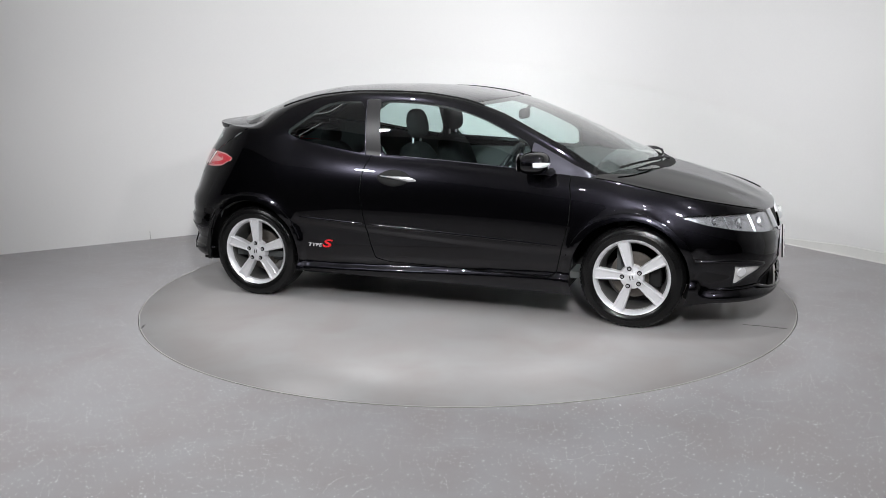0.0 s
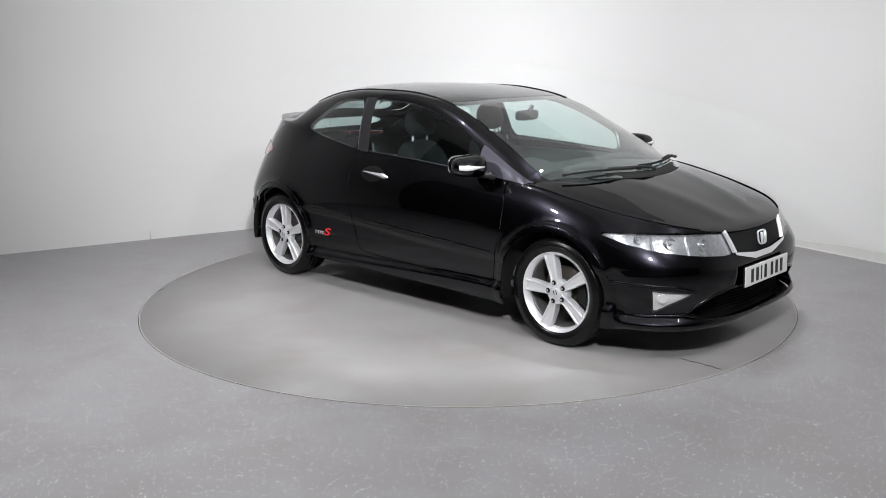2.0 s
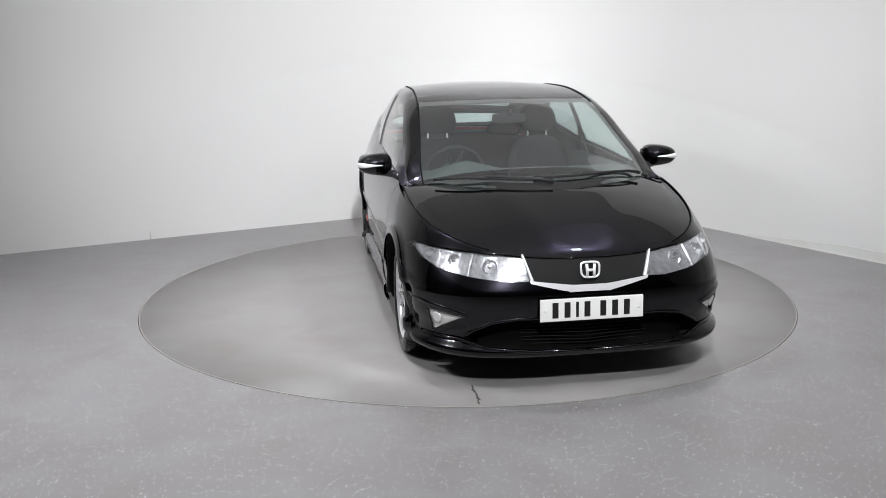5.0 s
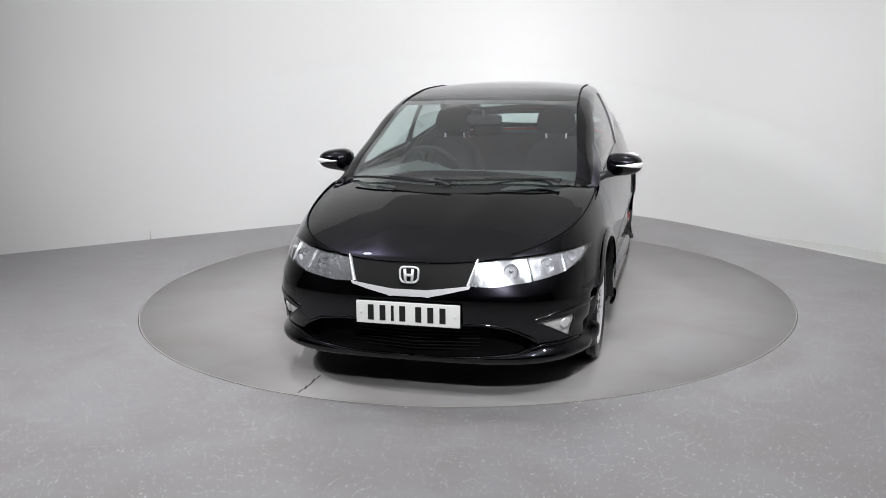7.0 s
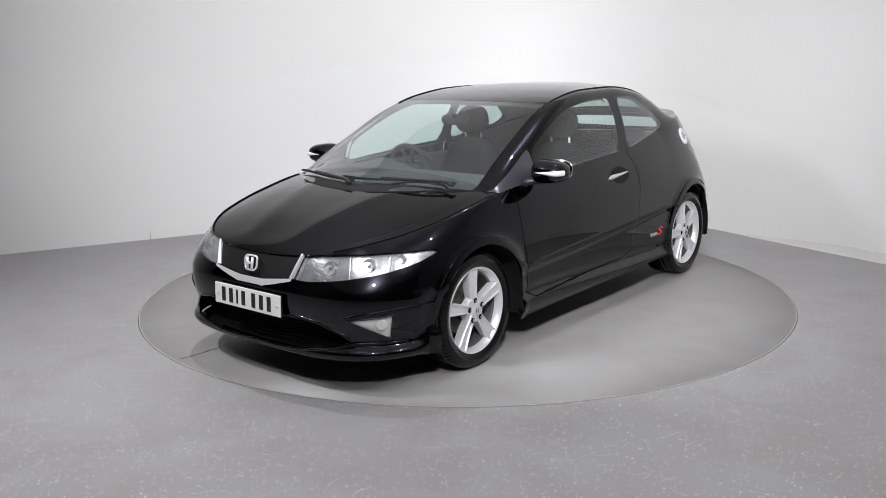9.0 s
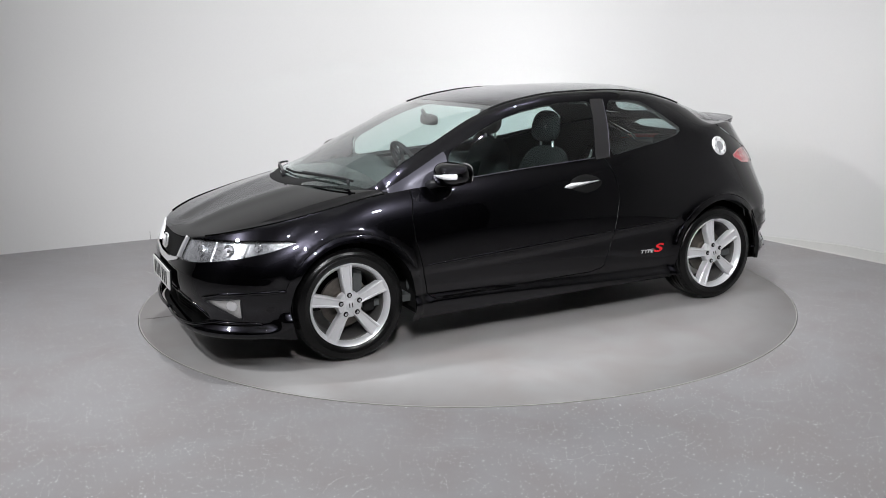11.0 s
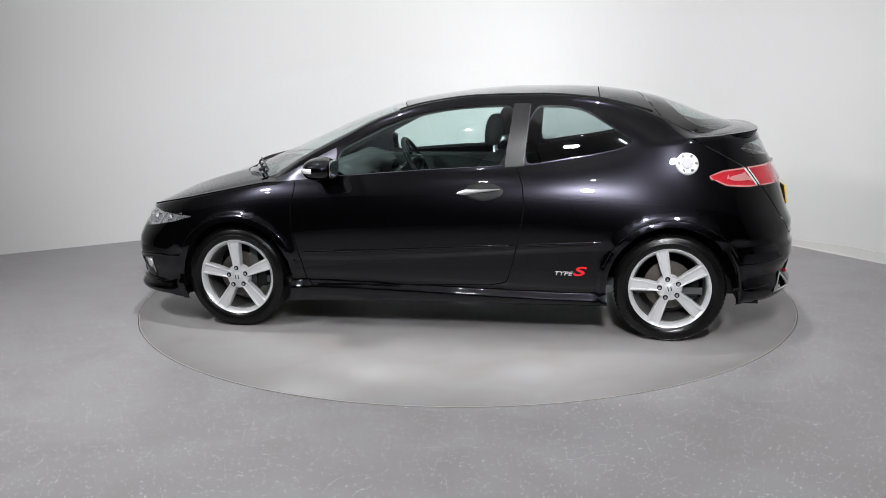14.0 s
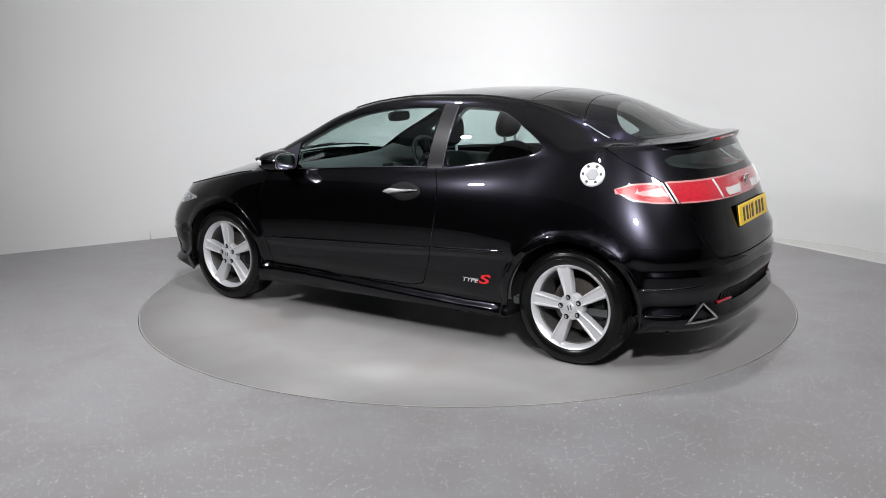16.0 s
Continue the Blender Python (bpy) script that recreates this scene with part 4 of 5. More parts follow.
bm = bmesh.new()
rows = []
for i in range(41):
    y = -0.54 + 1.08 * i / 40
    x = screen_foot(y)
    sink = 0.07 * (abs(y) / 0.54) ** 7
    rows.append([bm.verts.new((x + dx, y, z - sink)) for dx, z in ((0.05, hood_at(x + 0.05, y) - 0.012), (0.042, hood_at(x + 0.042, y) + 0.003), (0.02, hood_at(x + 0.02, y) + 0.008), (-0.015, screen_z(x - 0.015, y) + 0.004), (-0.03, screen_z(x - 0.03, y) - 0.004))])
grid_faces(bm, rows)
bmesh.ops.recalc_face_normals(bm, faces=bm.faces)
cpart("cowl", bm, MATT, label="black plastic cowl under the windscreen")


def wiper(y0, y1, lift):
    pts = []
    for i in range(13):
        y = y0 + (y1 - y0) * i / 12
        x = screen_foot(y) - 0.03 - lift * i / 12
        pts.append((x, y, screen_z(x, y) + 0.018))
    bm = bmesh.new()
    tube(bm, pts, 0.007, 6)
    arm = cpart("wiper", bm, MATT, label="black wiper blade resting at the screen foot")
    bm = bmesh.new()
    px = screen_foot(y0) + 0.0
    mid = pts[7]
    tube(bm, [(px, y0, screen_z(px, y0) + 0.02), (px - 0.02, y0 + (y1 - y0) * 0.1, screen_z(px - 0.02, y0) + 0.026), (mid[0], mid[1], mid[2] + 0.012)], 0.0075, 6, taper=(1.5, 1.2, 0.7))
    part("wiper_arm", bm, SATIN, arm, "satin black wiper arm")


wiper(0.02, -0.62, -0.02)
wiper(0.60, -0.08, 0.02)

# ---- outside mirrors, handles, filler cap, badges ----
for side in (1, -1):
    bm = bmesh.new()

    def drop(p):
        return Vector((p.x * (1.0 if p.x > 0 else 0.75), p.y, p.z * (1 - 0.18 * p.y) + 0.0))
    blob(bm, (0.705, 0.912, 0.998), (0.105, 0.105, 0.066), 2.7, shape=drop)
    mirror = cpart("door_mirror", mirrored(bm, side), PAINT, label="black door mirror with a bright indicator strip")
    bm = bmesh.new()
    tube(bm, [(0.80, 0.76, 0.925), (0.765, 0.80, 0.94), (0.74, 0.86, 0.948), (0.72, 0.93, 0.950)], 0.024, 10, taper=(1.3, 1.0, 0.9, 0.7))
    part("mirror_arm", mirrored(bm, side), SATIN, mirror)
    bm = bmesh.new()
    blob(bm, (0.712, 0.925, 0.998), (0.104, 0.0965, 0.028), 2.7, shape=lambda p: Vector((p.x, p.y, p.z * (0.25 + 0.75 * ramp01(p.y, -0.6, 0.9)))))
    bmesh.ops.bisect_plane(bm, geom=bm.verts[:] + bm.edges[:] + bm.faces[:], plane_co=(0.735, 0, 0), plane_no=(1, 0.0, 0), clear_inner=True)
    part("indicator_strip", mirrored(bm, side), BRIGHT, mirror, "bright indicator strip")
    bm = bmesh.new()
    blob(bm, (0.630, 0.912, 1.003), (0.006, 0.092, 0.055), 3)
    part("mirror_glass", mirrored(bm, side), CHROME, mirror, "mirror glass")

    # door handle: a dart of bright metal over a flat patch, the hollow's shade painted black
    p0, n0 = surface(-0.20, 0.868)
    y = p0.y
    bm = bmesh.new()
    rows = []
    for k, d in ((1.0, 0.0015), (0.93, 0.003), (0.6, 0.0015), (0.0, 0.001)):
        ring = []
        for i in range(24):
            a = 2 * math.pi * i / 24
            c, s = math.cos(a), math.sin(a)
            x, z = -0.238 + 0.118 * k * math.copysign(abs(c) ** 1.25, c), 0.868 + 0.054 * k * math.copysign(abs(s) ** 1.1, s)
            q, n = surface(x, z)
            ring.append(bm.verts.new((x, q.y + d, z)))
        rows.append(ring)
    grid_faces(bm, rows, close_v=True)
    bmesh.ops.recalc_face_normals(bm, faces=bm.faces)
    cpart("handle_hollow_shade", mirrored(bm, side), material("hollow_shade_black", (0.002, 0.002, 0.002), 0.5, spec=0.2), label="flat black patch painted as the shaded hollow behind the door handle")
    bm = bmesh.new()
    rows = []
    for x, z, h, d in ((-0.072, 0.853, 0.002, 0.006), (-0.10, 0.857, 0.012, 0.014), (-0.135, 0.861, 0.019, 0.020), (-0.16, 0.864, 0.0155, 0.021), (-0.24, 0.872, 0.0085, 0.024), (-0.32, 0.879, 0.0035, 0.018), (-0.335, 0.880, 0.0015, 0.010)):
        q = y - 0.004
        rows.append([bm.verts.new((x, q + a, z + b)) for a, b in ((d * 0.4, h), (d, h * 0.25), (d * 0.92, -h * 0.3), (d * 0.4, -h), (0.0, -h * 0.8), (0.0, h * 0.8))])
    grid_faces(bm, rows, close_v=True)
    bmesh.ops.recalc_face_normals(bm, faces=bm.faces)
    sharpen(cpart("door_handle", mirrored(bm, side), HANDLE, label="satin chrome dart-shaped door handle"), 30)

    # fine crease along the flank, broken at the door's rear edge, and beads round the arches
    for x0, x1 in ((0.875, -0.432), (-0.448, -0.93)):
        bm = bmesh.new()
        pts = []
        for i in range(25):
            x = x0 + (x1 - x0) * i / 24
            z = 0.537 - 0.053 * x
            q, n = surface(x, z)
            pts.append(Vector((x, q.y, z)) - n * (0.0055 + 0.006 * abs(2 * i / 24 - 1) ** 8))
        tube(bm, pts, 0.011, 12)
        cpart("flank_crease", mirrored(bm, side), PAINT, label="fine raised crease along the flank")
    for ax, az, ri, ro in ARCHES:
        bm = bmesh.new()
        pts = []
        for i in range(41):
            a = radians(18 + 144 * i / 40)
            x, z = ax + (ro - 0.014) * math.cos(a), az + (ro - 0.014) * math.sin(a)
            pts.append(Vector((x, flank_y(x, z) + 0.0145, z)))
        for p, y in zip(pts, even([p.y for p in pts], 12)):
            p.y = y
        tube(bm, pts, 0.0045, 8)
        cpart("arch_bead", mirrored(bm, side), PAINT, label="rounded bead round the wheel arch")

    # bright strips along the window foot and the pillar
    bm = bmesh.new()
    foot = [(0.64, 0.944), (0.456, 0.958), (0.124, 0.983), (-0.208, 1.002), (-0.35, 1.009)]
    pts = []
    for x, z in foot:
        q, n = surface(x, z)
        pts.append(Vector((x, q.y, z)) + n * 0.002)
    tube(bm, pts, 0.003, 6)
    cpart("window_strip", mirrored(bm, side), SMOKE, label="thin smoked grey strip at the window foot")
    bm = bmesh.new()
    pts = []
    for i in range(12):
        x, z = -0.463 - 0.034 * i / 11, 1.005 + 0.35 * i / 11
        q, n = surface(x, z)
        pts.append(Vector((x, q.y, z)) + n * 0.002)
    tube(bm, pts, 0.0028, 6)
    cpart("pillar_strip", mirrored(bm, side), SMOKE, label="thin smoked strip along the door pillar")

    # trim badge: a small bright word and a tall red letter
    for word, size, run_x, mat, label in (("TYPE", 0.032, 0.0, BADGE_WHITE, "small silver trim lettering"), ("S", 0.074, 0.084, BADGE_RED, "tall red trim letter")):
        font = bpy.data.curves.new("lettering", "FONT")
        font.body, font.size, font.extrude, font.shear = word, size, 0.0015, 0.25
        font.space_character, font.offset = 1.1, 0.0008 if word == "TYPE" else 0.0016
        tmp = new("lettering", font)
        me = bpy.data.meshes.new_from_object(tmp.evaluated_get(bpy.context.evaluated_depsgraph_get()))
        bpy.data.objects.remove(tmp)
        wide = 1.35 if word == "TYPE" else 1.95
        x0 = -0.652 if side > 0 else -0.872
        x = x0 + (-run_x if side > 0 else run_x) * 1.25
        q, n = surface(x - 0.04 * side, 0.405)
        me.transform(Matrix.Translation((x, (q.y + 0.0025) * side, 0.388)) @ Matrix.Rotation(math.pi if side > 0 else 0, 4, "Z") @ Matrix.Rotation(math.pi / 2, 4, "X") @ Matrix.Diagonal((wide, 1, 1, 1)))
        me.materials.append(mat)
        ob = new("badge_lettering", me)
        ob.parent = car
        ob.location = (-CX, -CY, 0)
        tagged(ob, label)

# filler cap, on the left rear side only
q, n = surface(-1.388, 1.022)
m = Matrix.Translation(q) @ n.to_track_quat("Z", "Y").to_matrix().to_4x4()
bm = bmesh.new()
lathe(bm, [(0.0001, 0.004), (0.036, 0.004), (0.04, 0.009), (0.056, 0.010), (0.063, 0.006), (0.066, 0.0), (0.067, -0.01)], 48, "z", m)
bmesh.ops.recalc_face_normals(bm, faces=bm.faces)
cap = sharpen(cpart("filler_cap", bm, BRIGHT, label="round bright metal fuel filler cap"))
bm = bmesh.new()
lathe(bm, [(0.0001, 0.0085), (0.030, 0.0085), (0.034, 0.006), (0.035, 0.002)], 6, "z", m)
bmesh.ops.recalc_face_normals(bm, faces=bm.faces)
part("cap_centre", bm, CAP_GREY, cap, "grey satin centre of the cap", smooth=False)
for i in range(6):
    bm = bmesh.new()
    box(bm, (0.040, -0.008, 0.006), (0.055, 0.008, 0.0125), 0.002)
    bmesh.ops.transform(bm, matrix=m @ Matrix.Rotation(math.pi * i / 3, 4, "Z"), verts=bm.verts)
    part("cap_bolt", bm, CHROME, cap, smooth=False)

# ---- front: emblem, plate, lamps, grille ribs, lip ----
bm = bmesh.new()
ring = []
for i in range(28):
    a = 2 * math.pi * i / 28
    c, s = math.cos(a), math.sin(a)
    ring.append((2.118 - 0.010 * s, 0.046 * (1 + 0.12 * s) * math.copysign(abs(c) ** 0.5, c), 0.617 + 0.036 * math.copysign(abs(s) ** 0.5, s)))
tube(bm, ring, 0.0055, 8, True)
for y in (-0.019, 0.019):
    tube(bm, [(2.130, y * 0.85, 0.587), (2.122, y * 1.05, 0.647)], 0.0075, 8)
blob(bm, (2.126, 0, 0.617), (0.005, 0.018, 0.007), 3, 10, 6)
cpart("front_emblem", bm, BRIGHT, label="chrome maker's emblem on the grille")


def plate(name, x, z, tilt, face, mat, label):
    """A number plate facing along face (1 ahead, -1 behind), with plain bars for its characters."""
    m = pose(x, 0, z, 0, tilt, 0 if face > 0 else 180)
    bm = box(bmesh.new(), (-0.004, -0.26, -0.0555), (0.004, 0.26, 0.0555), 0.003)
    bmesh.ops.transform(bm, matrix=m, verts=bm.verts)
    ob = cpart(name, bm, mat, label=label, smooth=False)
    for k, y in enumerate((-0.185, -0.125, -0.075, -0.025, 0.055, 0.115, 0.175)):
        bm = box(bmesh.new(), (0.004, y - (0.007 if k == 2 else 0.015), -0.038), (0.006, y + (0.007 if k == 2 else 0.015), 0.038), 0.001)
        bmesh.ops.transform(bm, matrix=m, verts=bm.verts)
        part("character_bar", bm, INK, ob, smooth=False)
    for y in (-0.235, 0.235):
        bm = box(bmesh.new(), (0.004, y - 0.007, -0.007), (0.007, y + 0.007, 0.007), 0.003)
        bmesh.ops.transform(bm, matrix=m, verts=bm.verts)
        part("screw_cover", bm, mat, ob)
    bm = box(bmesh.new(), (-0.012, -0.262, -0.062), (-0.004, 0.262, 0.0575), 0.003)
    bmesh.ops.transform(bm, matrix=m, verts=bm.verts)
    part("plate_backing", bm, MATT, ob, smooth=False)
    return ob


plate("number_plate", 2.158, 0.433, -2, 1, WHITE, "white front number plate with black bars")
plate("number_plate", -2.02, 0.787, -9, -1, YELLOW, "yellow rear number plate with black bars")

LAMP_VERTS = list({v for k in ("lamp", "upper_grille", "chrome_bar") for f in FACES[k] for v in f.verts})


def lamp_spot(run, z):
    """The place and outward direction of the nose at a run and height, by a plane through the nearest corners."""
    near = sorted(LAMP_VERTS, key=lambda v: (v[RUN] - run) ** 2 + (v.co.z - z) ** 2)[:26]
    a = np.array([(1.0, v[RUN] - run, v.co.z - z) for v in near])
    b = np.array([(*v.co, *NORMAL[v]) for v in near])
    w = np.exp(-(a[:, 1:] ** 2).sum(axis=1) / 0.03 ** 2)[:, None] + 1e-4
    fit = np.linalg.lstsq(a * w, b * w, rcond=None)[0][0]
    return Vector(fit[:3]), Vector(fit[3:]).normalized()


for side in (1, -1):
    for run, z, r in ((0.56, 0.636, 0.036), (0.74, 0.652, 0.034), (0.90, 0.672, 0.022)):
        q, n = lamp_spot(run, z)
        n = (n + Vector((1.2, 0, 0))).normalized()
        m = Matrix.Translation(q - n * 0.024) @ n.to_track_quat("Z", "Y").to_matrix().to_4x4()
        bm = bmesh.new()
        lathe(bm, [(0.0001, -0.014), (r * 0.45, -0.011), (r * 0.75, -0.003), (r * 0.95, 0.009), (r, 0.007), (r * 1.04, -0.01)], 28, "z", m)
        bmesh.ops.recalc_face_normals(bm, faces=bm.faces)
        bowl = cpart("lamp_bowl", mirrored(bm, side), FACET, label="chrome headlight bowl")
        bm = bmesh.new()
        bmesh.ops.create_uvsphere(bm, u_segments=14, v_segments=8, radius=r * 0.3, matrix=m @ Matrix.Translation((0, 0, -0.004)))
        part("bulb_cap", mirrored(bm, side), SATIN_CHROME, bowl)
    # bright arm of the grille bar, rising along the lamp's inner edge
    bm = bmesh.new()
    rows = []
    for k in range(11):
        s = k / 10
        z = 0.573 + 0.118 * s
        q, n = lamp_spot(0.312 + 0.132 * s, z)
        e, _ = lamp_spot(0.327 + 0.128 * s, z)
        across = (e - q) * (1 - 0.25 * s)
        rows.append([bm.verts.new(q + across * u + n * d) for u, d in ((-0.1, -0.016), (0.0, 0.004), (0.2, 0.007), (0.8, 0.007), (1.0, 0.004), (1.1, -0.016))])
    grid_faces(bm, rows)
    bm.faces.new(rows[-1])
    bmesh.ops.recalc_face_normals(bm, faces=bm.faces)
    part("bar_arm", mirrored(bm, side), BRIGHT, bumper, "bright chrome arm of the grille bar")
    # slanting bright blades between the bowls
    for run, lean, mat in ((0.66, 0.03, FACET), (0.845, 0.02, FACET)):
        bm = bmesh.new()
        rows = []
        for k in range(6):
            s = k / 5
            z = 0.584 + 0.04 * max(0, run - 0.5) + (0.692 - 0.584 - 0.03 * max(0, run - 0.5)) * s
            q, n = lamp_spot(run + lean * (s - 0.5), z)
            side_way = n.cross(Vector((0, 0, 1))).normalized()
            rows.append([bm.verts.new(q - n * d + side_way * w) for d, w in ((0.0235, -0.008), (0.016, -0.003), (0.015, 0.0), (0.016, 0.003), (0.0235, 0.008))])
        grid_faces(bm, rows)
        bmesh.ops.recalc_face_normals(bm, faces=bm.faces)
        cpart("lamp_blade", mirrored(bm, side), mat, label="bright reflector blade in the headlight")

NOSE_VERTS = [v for v in SHELL.verts if v[RUN] < 1.25 and v.co.z < 0.56]
LOW_TAIL = [v for v in SHELL.verts if v[RUN] > end_run - 1.0 and v.co.z < 0.5]
TAIL_VERTS = [v for v in SHELL.verts if v[RUN] > end_run - 1.2 and 0.8 < v.co.z < 1.1]


def skin(verts, run, z):
    """The place and outward direction of the skin at a run and height."""
    v = min(verts, key=lambda v: (v[RUN] - run) ** 2 + (v.co.z - z) ** 2)
    near = sorted((w for w in verts if abs(w[RUN] - run) < 0.06 and abs(w.co.z - z) < 0.05), key=lambda w: (w[RUN] - run) ** 2 + (w.co.z - z) ** 2)[:14]
    if len(near) < 4:
        return v.co.copy(), NORMAL[v].copy()
    a = np.array([(1.0, w[RUN] - run, w.co.z - z) for w in near])
    b = np.array([(*w.co, *NORMAL[w]) for w in near])
    fit = np.linalg.lstsq(a, b, rcond=None)[0][0]
    return Vector(fit[:3]), Vector(fit[3:]).normalized()


def skin_bar(verts, line, r, lift, steps=8, taper=True):
    """A rounded ridge that follows the skin along (run, height) corners, sunk in at its ends."""
    pts = []
    for (r0, z0), (r1, z1) in zip(line, line[1:]):
        for i in range(steps):
            pts.append((r0 + (r1 - r0) * i / steps, z0 + (z1 - z0) * i / steps))
    pts.append(line[-1])
    out = []
    for i, (run, z) in enumerate(pts):
        q, n = skin(verts, run, z)
        end = abs(2 * i / (len(pts) - 1) - 1) ** 8 if taper else 0.0
        out.append(q + n * (lift - (r + lift) * end))
    return tube(bmesh.new(), out, r, 8)


for side in (1, -1):
    # ridge over the fog light, running back to the arch, and the rolled edge of the air intake
    part("bumper_ridge", mirrored(skin_bar(NOSE_VERTS, [(0.60, 0.402), (0.72, 0.430), (0.92, 0.442), (1.10, 0.438)], 0.012, -0.003), side), PAINT, bumper, "raised ridge over the fog light")
    part("intake_edge", mirrored(skin_bar(NOSE_VERTS, [(0.0, 0.386), (0.36, 0.388), (0.48, 0.37), (0.60, 0.312), (0.63, 0.285)], 0.010, -0.003), side), PAINT, bumper, "rolled edge over the air intake")
    part("lip_edge", mirrored(skin_bar(NOSE_VERTS, [(0.0, 0.212), (0.3, 0.222), (0.52, 0.24), (0.66, 0.272), (0.95, 0.268)], 0.010, 0.0), side), PAINT, bumper, "glossy edge of the front lip")
    # bulb and bezel of the fog light
    q, n = skin(NOSE_VERTS, 0.79, 0.368)
    m = Matrix.Translation(q - n * 0.004) @ n.to_track_quat("Z", "Y").to_matrix().to_4x4()
    bm = bmesh.new()
    lathe(bm, [(0.0001, 0.002), (0.010, 0.003), (0.018, 0.001), (0.026, 0.004), (0.029, 0.002), (0.030, -0.006)], 24, "z", m)
    bmesh.ops.recalc_face_normals(bm, faces=bm.faces)
    part("fog_bowl", mirrored(bm, side), BRIGHT, bumper, "small chrome fog light bowl")
    edge = [(0.62, 0.395), (0.845, 0.412), (0.84, 0.288), (0.62, 0.395)]
    part("fog_bezel", mirrored(skin_bar(NOSE_VERTS, edge, 0.004, 0.0, 6, False), side), SATIN, bumper, "black fog light surround")
    # dividers and clear edges of the tail lamps
    for line in ([(0.735, 0.893), (0.775, 0.985)], [(0.715, 0.893), (0.755, 0.985)], [(0.40, 0.893), (0.46, 0.989)]):
        bm = skin_bar(TAIL_VERTS, [(end_run - r, z) for r, z in line], 0.0055, 0.002, 6, False)
        part("lamp_divider", mirrored(bm, side), CLEAR, tail_lamp, "clear divider between the lamp segments")
    bm = skin_bar(TAIL_VERTS, [(end_run - r, z) for r, z in ((0.725, 0.885), (0.768, 0.995))], 0.0035, 0.005, 6, False)
    part("lamp_joint", mirrored(bm, side), SHUT, tail_lamp, "dark joint between the lamps")

for i in range(9):
    z = 0.235 + 0.018 * i
    bm = tube(bmesh.new(), [(2.07 - 0.10 * (y / 0.5) ** 2, y, z) for y in (-0.5, -0.3, 0, 0.3, 0.5)], 0.003, 5)
    cpart("intake_bar", bm, MATT, label="thin black intake bar")
for i in range(6):
    z = 0.565 + 0.018 * i
    hw = 0.12 + 0.2 * i / 5
    bm = tube(bmesh.new(), [(2.105 - 0.03 * (z - 0.56) / 0.1 - 0.05 * (y / 0.35) ** 2, y, z) for y in (-hw, -hw / 2, 0, hw / 2, hw)], 0.0035, 5)
    cpart("grille_bar", bm, MATT, label="fine black grille bar")

# ---- rear: spoiler, high brake light, exhausts, vent ribs ----
bm = bmesh.new()
rows = []
for i in range(41):
    y = -0.60 + 1.2 * i / 40
    k = abs(y) / 0.60
    xt = -1.842 + 0.047 * k ** 2 + 0.34 * k ** 7
    xl = min(-1.40 - 0.32 * (1 - k ** 2.5), xt + 0.22)
    zt = 1.192 - 0.018 * k ** 3 - 0.022 * k ** 10
    zl = 1.205 - 0.035 * k ** 3 - 0.02 * k ** 10
    rows.append([bm.verts.new((x, y, z)) for x, z in ((xl + 0.04, zl - 0.02), (xl, zl), ((xl + xt) / 2, (zl + zt) / 2 - 0.006), (xt + 0.03, zt - 0.001), (xt, zt + 0.003), (xt - 0.003, zt - 0.004), (xt + 0.006, zt - 0.030), (xt + 0.03, zt - 0.038), (xt + 0.12, zt - 0.06))])
grid_faces(bm, rows)
bm.faces.new(rows[0])
bm.faces.new(rows[-1])
bmesh.ops.recalc_face_normals(bm, faces=bm.faces)
spoiler = sharpen(cpart("spoiler", bm, PAINT, label="black spoiler across the rear glass"), 50)
bm = bmesh.new()
tube(bm, [(-1.843 + 0.047 * (y / 0.6) ** 2, y, 1.178) for y in (-0.16, -0.08, 0, 0.08, 0.16)], 0.007, 6)
part("brake_light", bm, RED, spoiler, "narrow red high brake light")
tail_x = skin(TAIL_VERTS, end_run - 0.02, 0.945)[0].x - 0.004
bm = bmesh.new()
ring = []
for i in range(20):
    a = 2 * math.pi * i / 20
    c, s = math.cos(a), math.sin(a)
    ring.append((tail_x - 0.006 * s, 0.040 * (1 + 0.12 * s) * math.copysign(abs(c) ** 0.5, c), 0.945 + 0.033 * math.copysign(abs(s) ** 0.5, s)))
tube(bm, ring, 0.0045, 8, True)
for y in (-0.015, 0.015):
    tube(bm, [(tail_x - 0.004, y * 0.9, 0.918), (tail_x + 0.003, y * 1.15, 0.972)], 0.006, 8)
cpart("rear_emblem", bm, CHROME, label="chrome maker's emblem between the tail lamps")
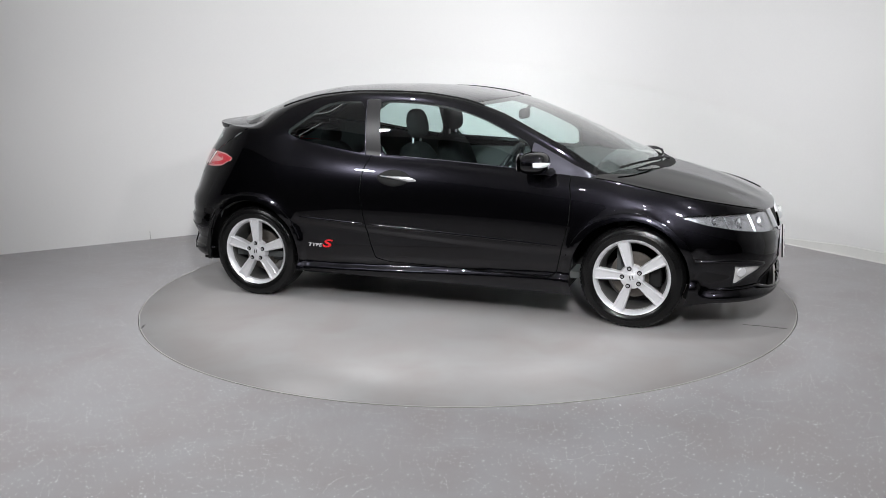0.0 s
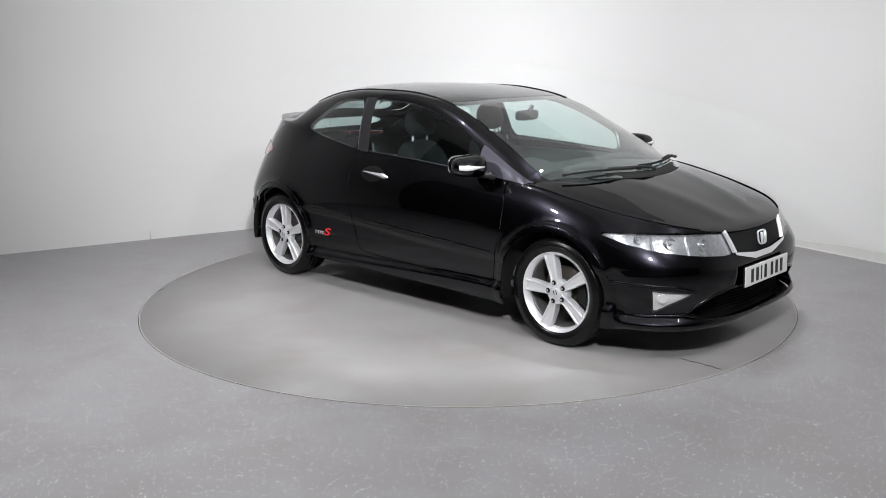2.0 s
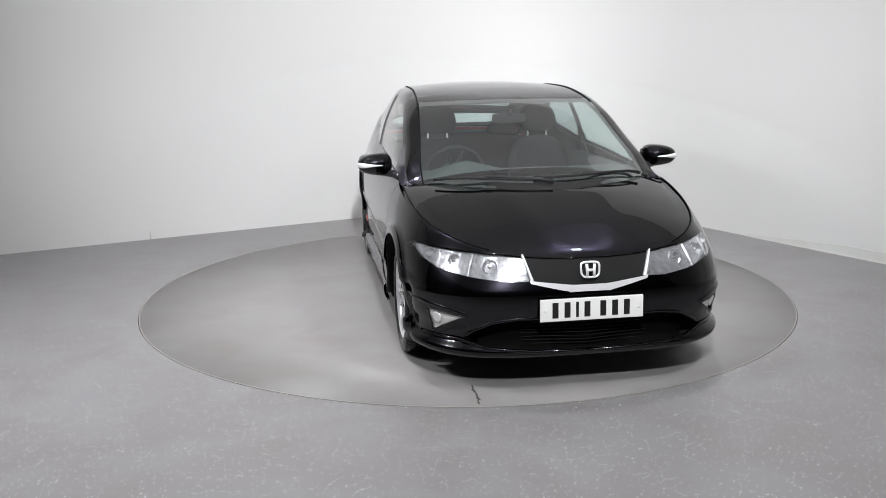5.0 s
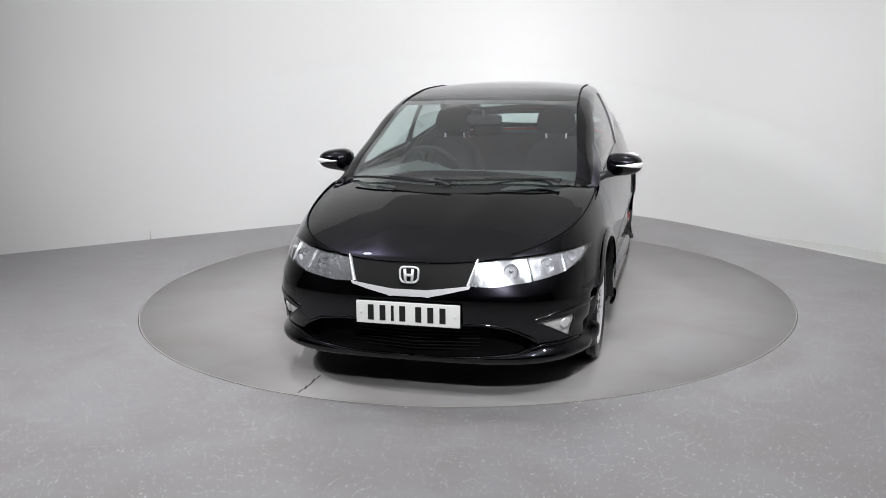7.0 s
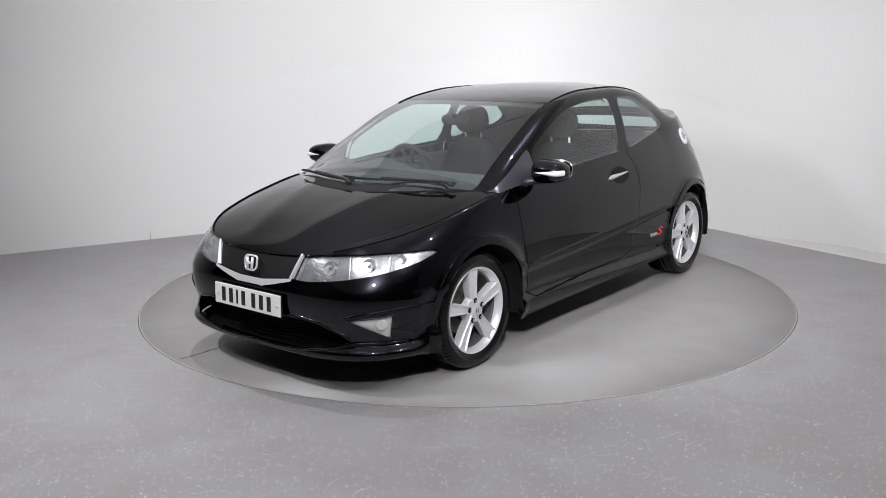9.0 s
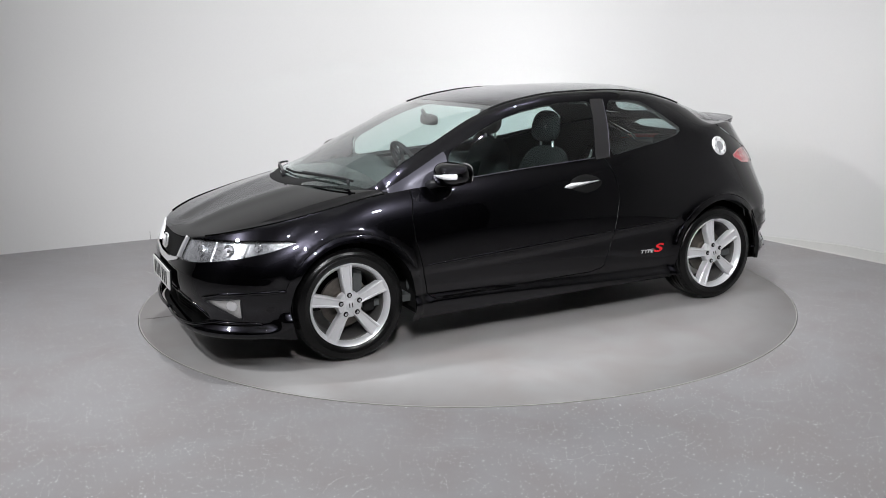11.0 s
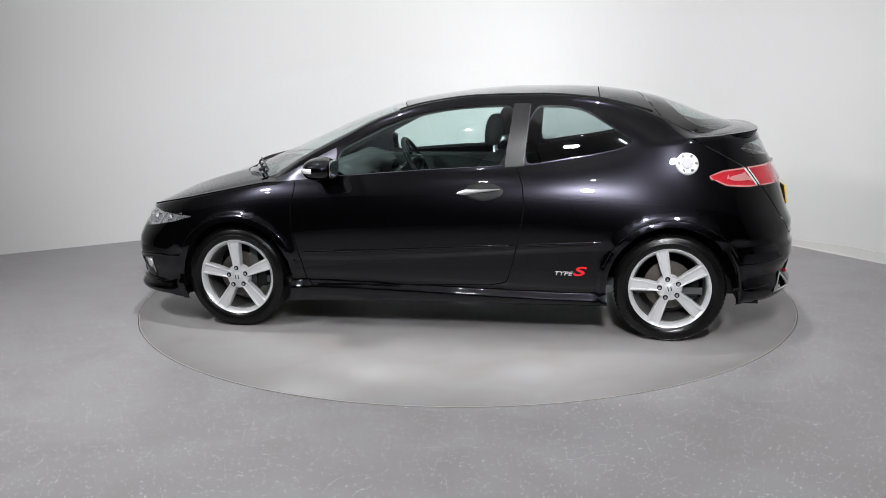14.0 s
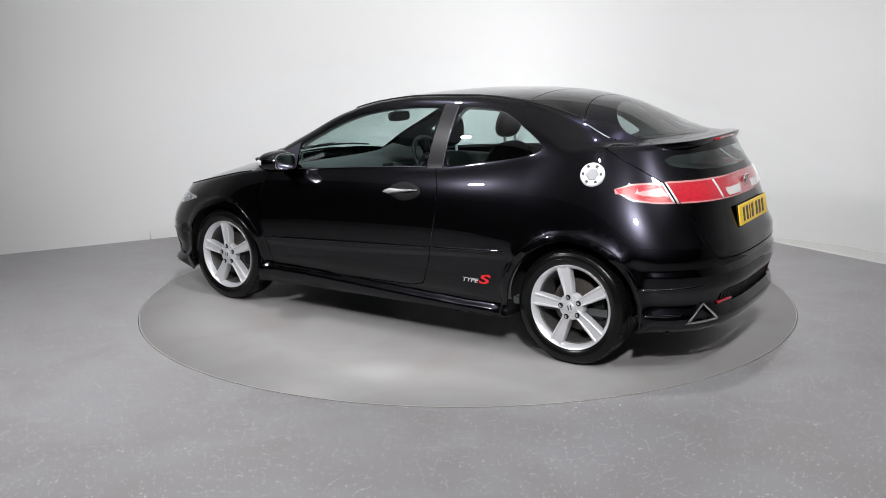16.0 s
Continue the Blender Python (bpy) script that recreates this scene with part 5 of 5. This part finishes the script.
for side in (1, -1):
    edge = [(end_run - r, z) for r, z in EXHAUST + EXHAUST[:1]]
    bm = skin_bar(LOW_TAIL, edge, 0.0065, 0.003, 6, False)
    cpart("exhaust_trim", mirrored(bm, side), CHROME, label="triangular chrome exhaust finisher")
    bm = skin_bar(LOW_TAIL, [(end_run - 0.50, 0.362), (end_run - 0.43, 0.366), (end_run - 0.37, 0.366)], 0.0085, 0.002, 5, False)
    for line in ([(0.60, 0.474), (0.80, 0.462), (0.98, 0.455)], [(0.73, 0.325), (0.98, 0.318)]):
        ridge = skin_bar(LOW_TAIL, [(end_run - r, z) for r, z in line], 0.010, -0.004)
        part("bumper_ridge", mirrored(ridge, side), PAINT, rear_bumper, "rounded ridge along the bumper side")
    cpart("rear_reflector", mirrored(bm, side), RED, label="small red rear reflector")
for i in range(31):
    y = -0.45 + 0.9 * i / 30
    bm = bmesh.new()
    x = -2.052 + 0.06 * (abs(y) / 0.5) ** 3
    tube(bm, [(x + 0.012, y, 0.352), (x, y + 0.012, 0.395), (x - 0.008, y, 0.432)], 0.006, 5)
    cpart("vent_rib", bm, MATT, label="black rear vent rib")

# scuffs on the stand
for x, y, turn, length in ((2.04, -0.33, 88, 0.26), (-1.63, -1.5, 20, 0.10)):
    for k in range(5):
        bm = box(bmesh.new(), (-0.005, -length / 11, 0.0004), (0.003 + 0.004 * (k % 2), length / 11, 0.0012))
        bmesh.ops.transform(bm, matrix=pose(x, y, 0, 0, 0, turn) @ pose(0.004 * (k % 3), (k - 2) * length / 5, 0, 0, 0, 12 * (k % 2)), verts=bm.verts)
        part("scuff_mark", bm, SCUFF, stand, "short dark scuff on the vinyl", smooth=False)

# shut lines of the bonnet and roof mouldings
for side in (1, -1):
    pts = [(o[2], o[3] - 0.004, top_z(o[2]) + 0.003) for o in OUT if 1.05 < o[2] < 2.0][::3]
    bm = tube(bmesh.new(), pts, 0.0032, 5)
    cpart("bonnet_gap", mirrored(bm, side), SHUT, label="dark shut line beside the bonnet")
    pts = []
    for i in range(25):
        x = 0.30 - 1.50 * i / 24
        sec = roof_section(x, 0.76, top_z(x), 60)
        y = rail_y(x) * 0.90
        (y1, z1), (y0, z0) = next((p, q) for p, q in zip(sec, sec[1:]) if q[0] <= y <= p[0] and q[1] > 1.2)
        z = z0 + (z1 - z0) * (y - y0) / max(1e-6, y1 - y0)
        pts.append((x, y, z + 0.0015))
    bm = tube(bmesh.new(), pts, 0.006, 6)
    cpart("roof_moulding", mirrored(bm, side), MATT, label="black roof edge moulding")


def motions():
    start, speed = -18.93, -12.113
    rows = [(t / 2, pose(0, 0, 0, 0, 0, start + speed * t / 2)) for t in range(33)]
    walk(stand, rows)
    walk(car, rows)


motions()
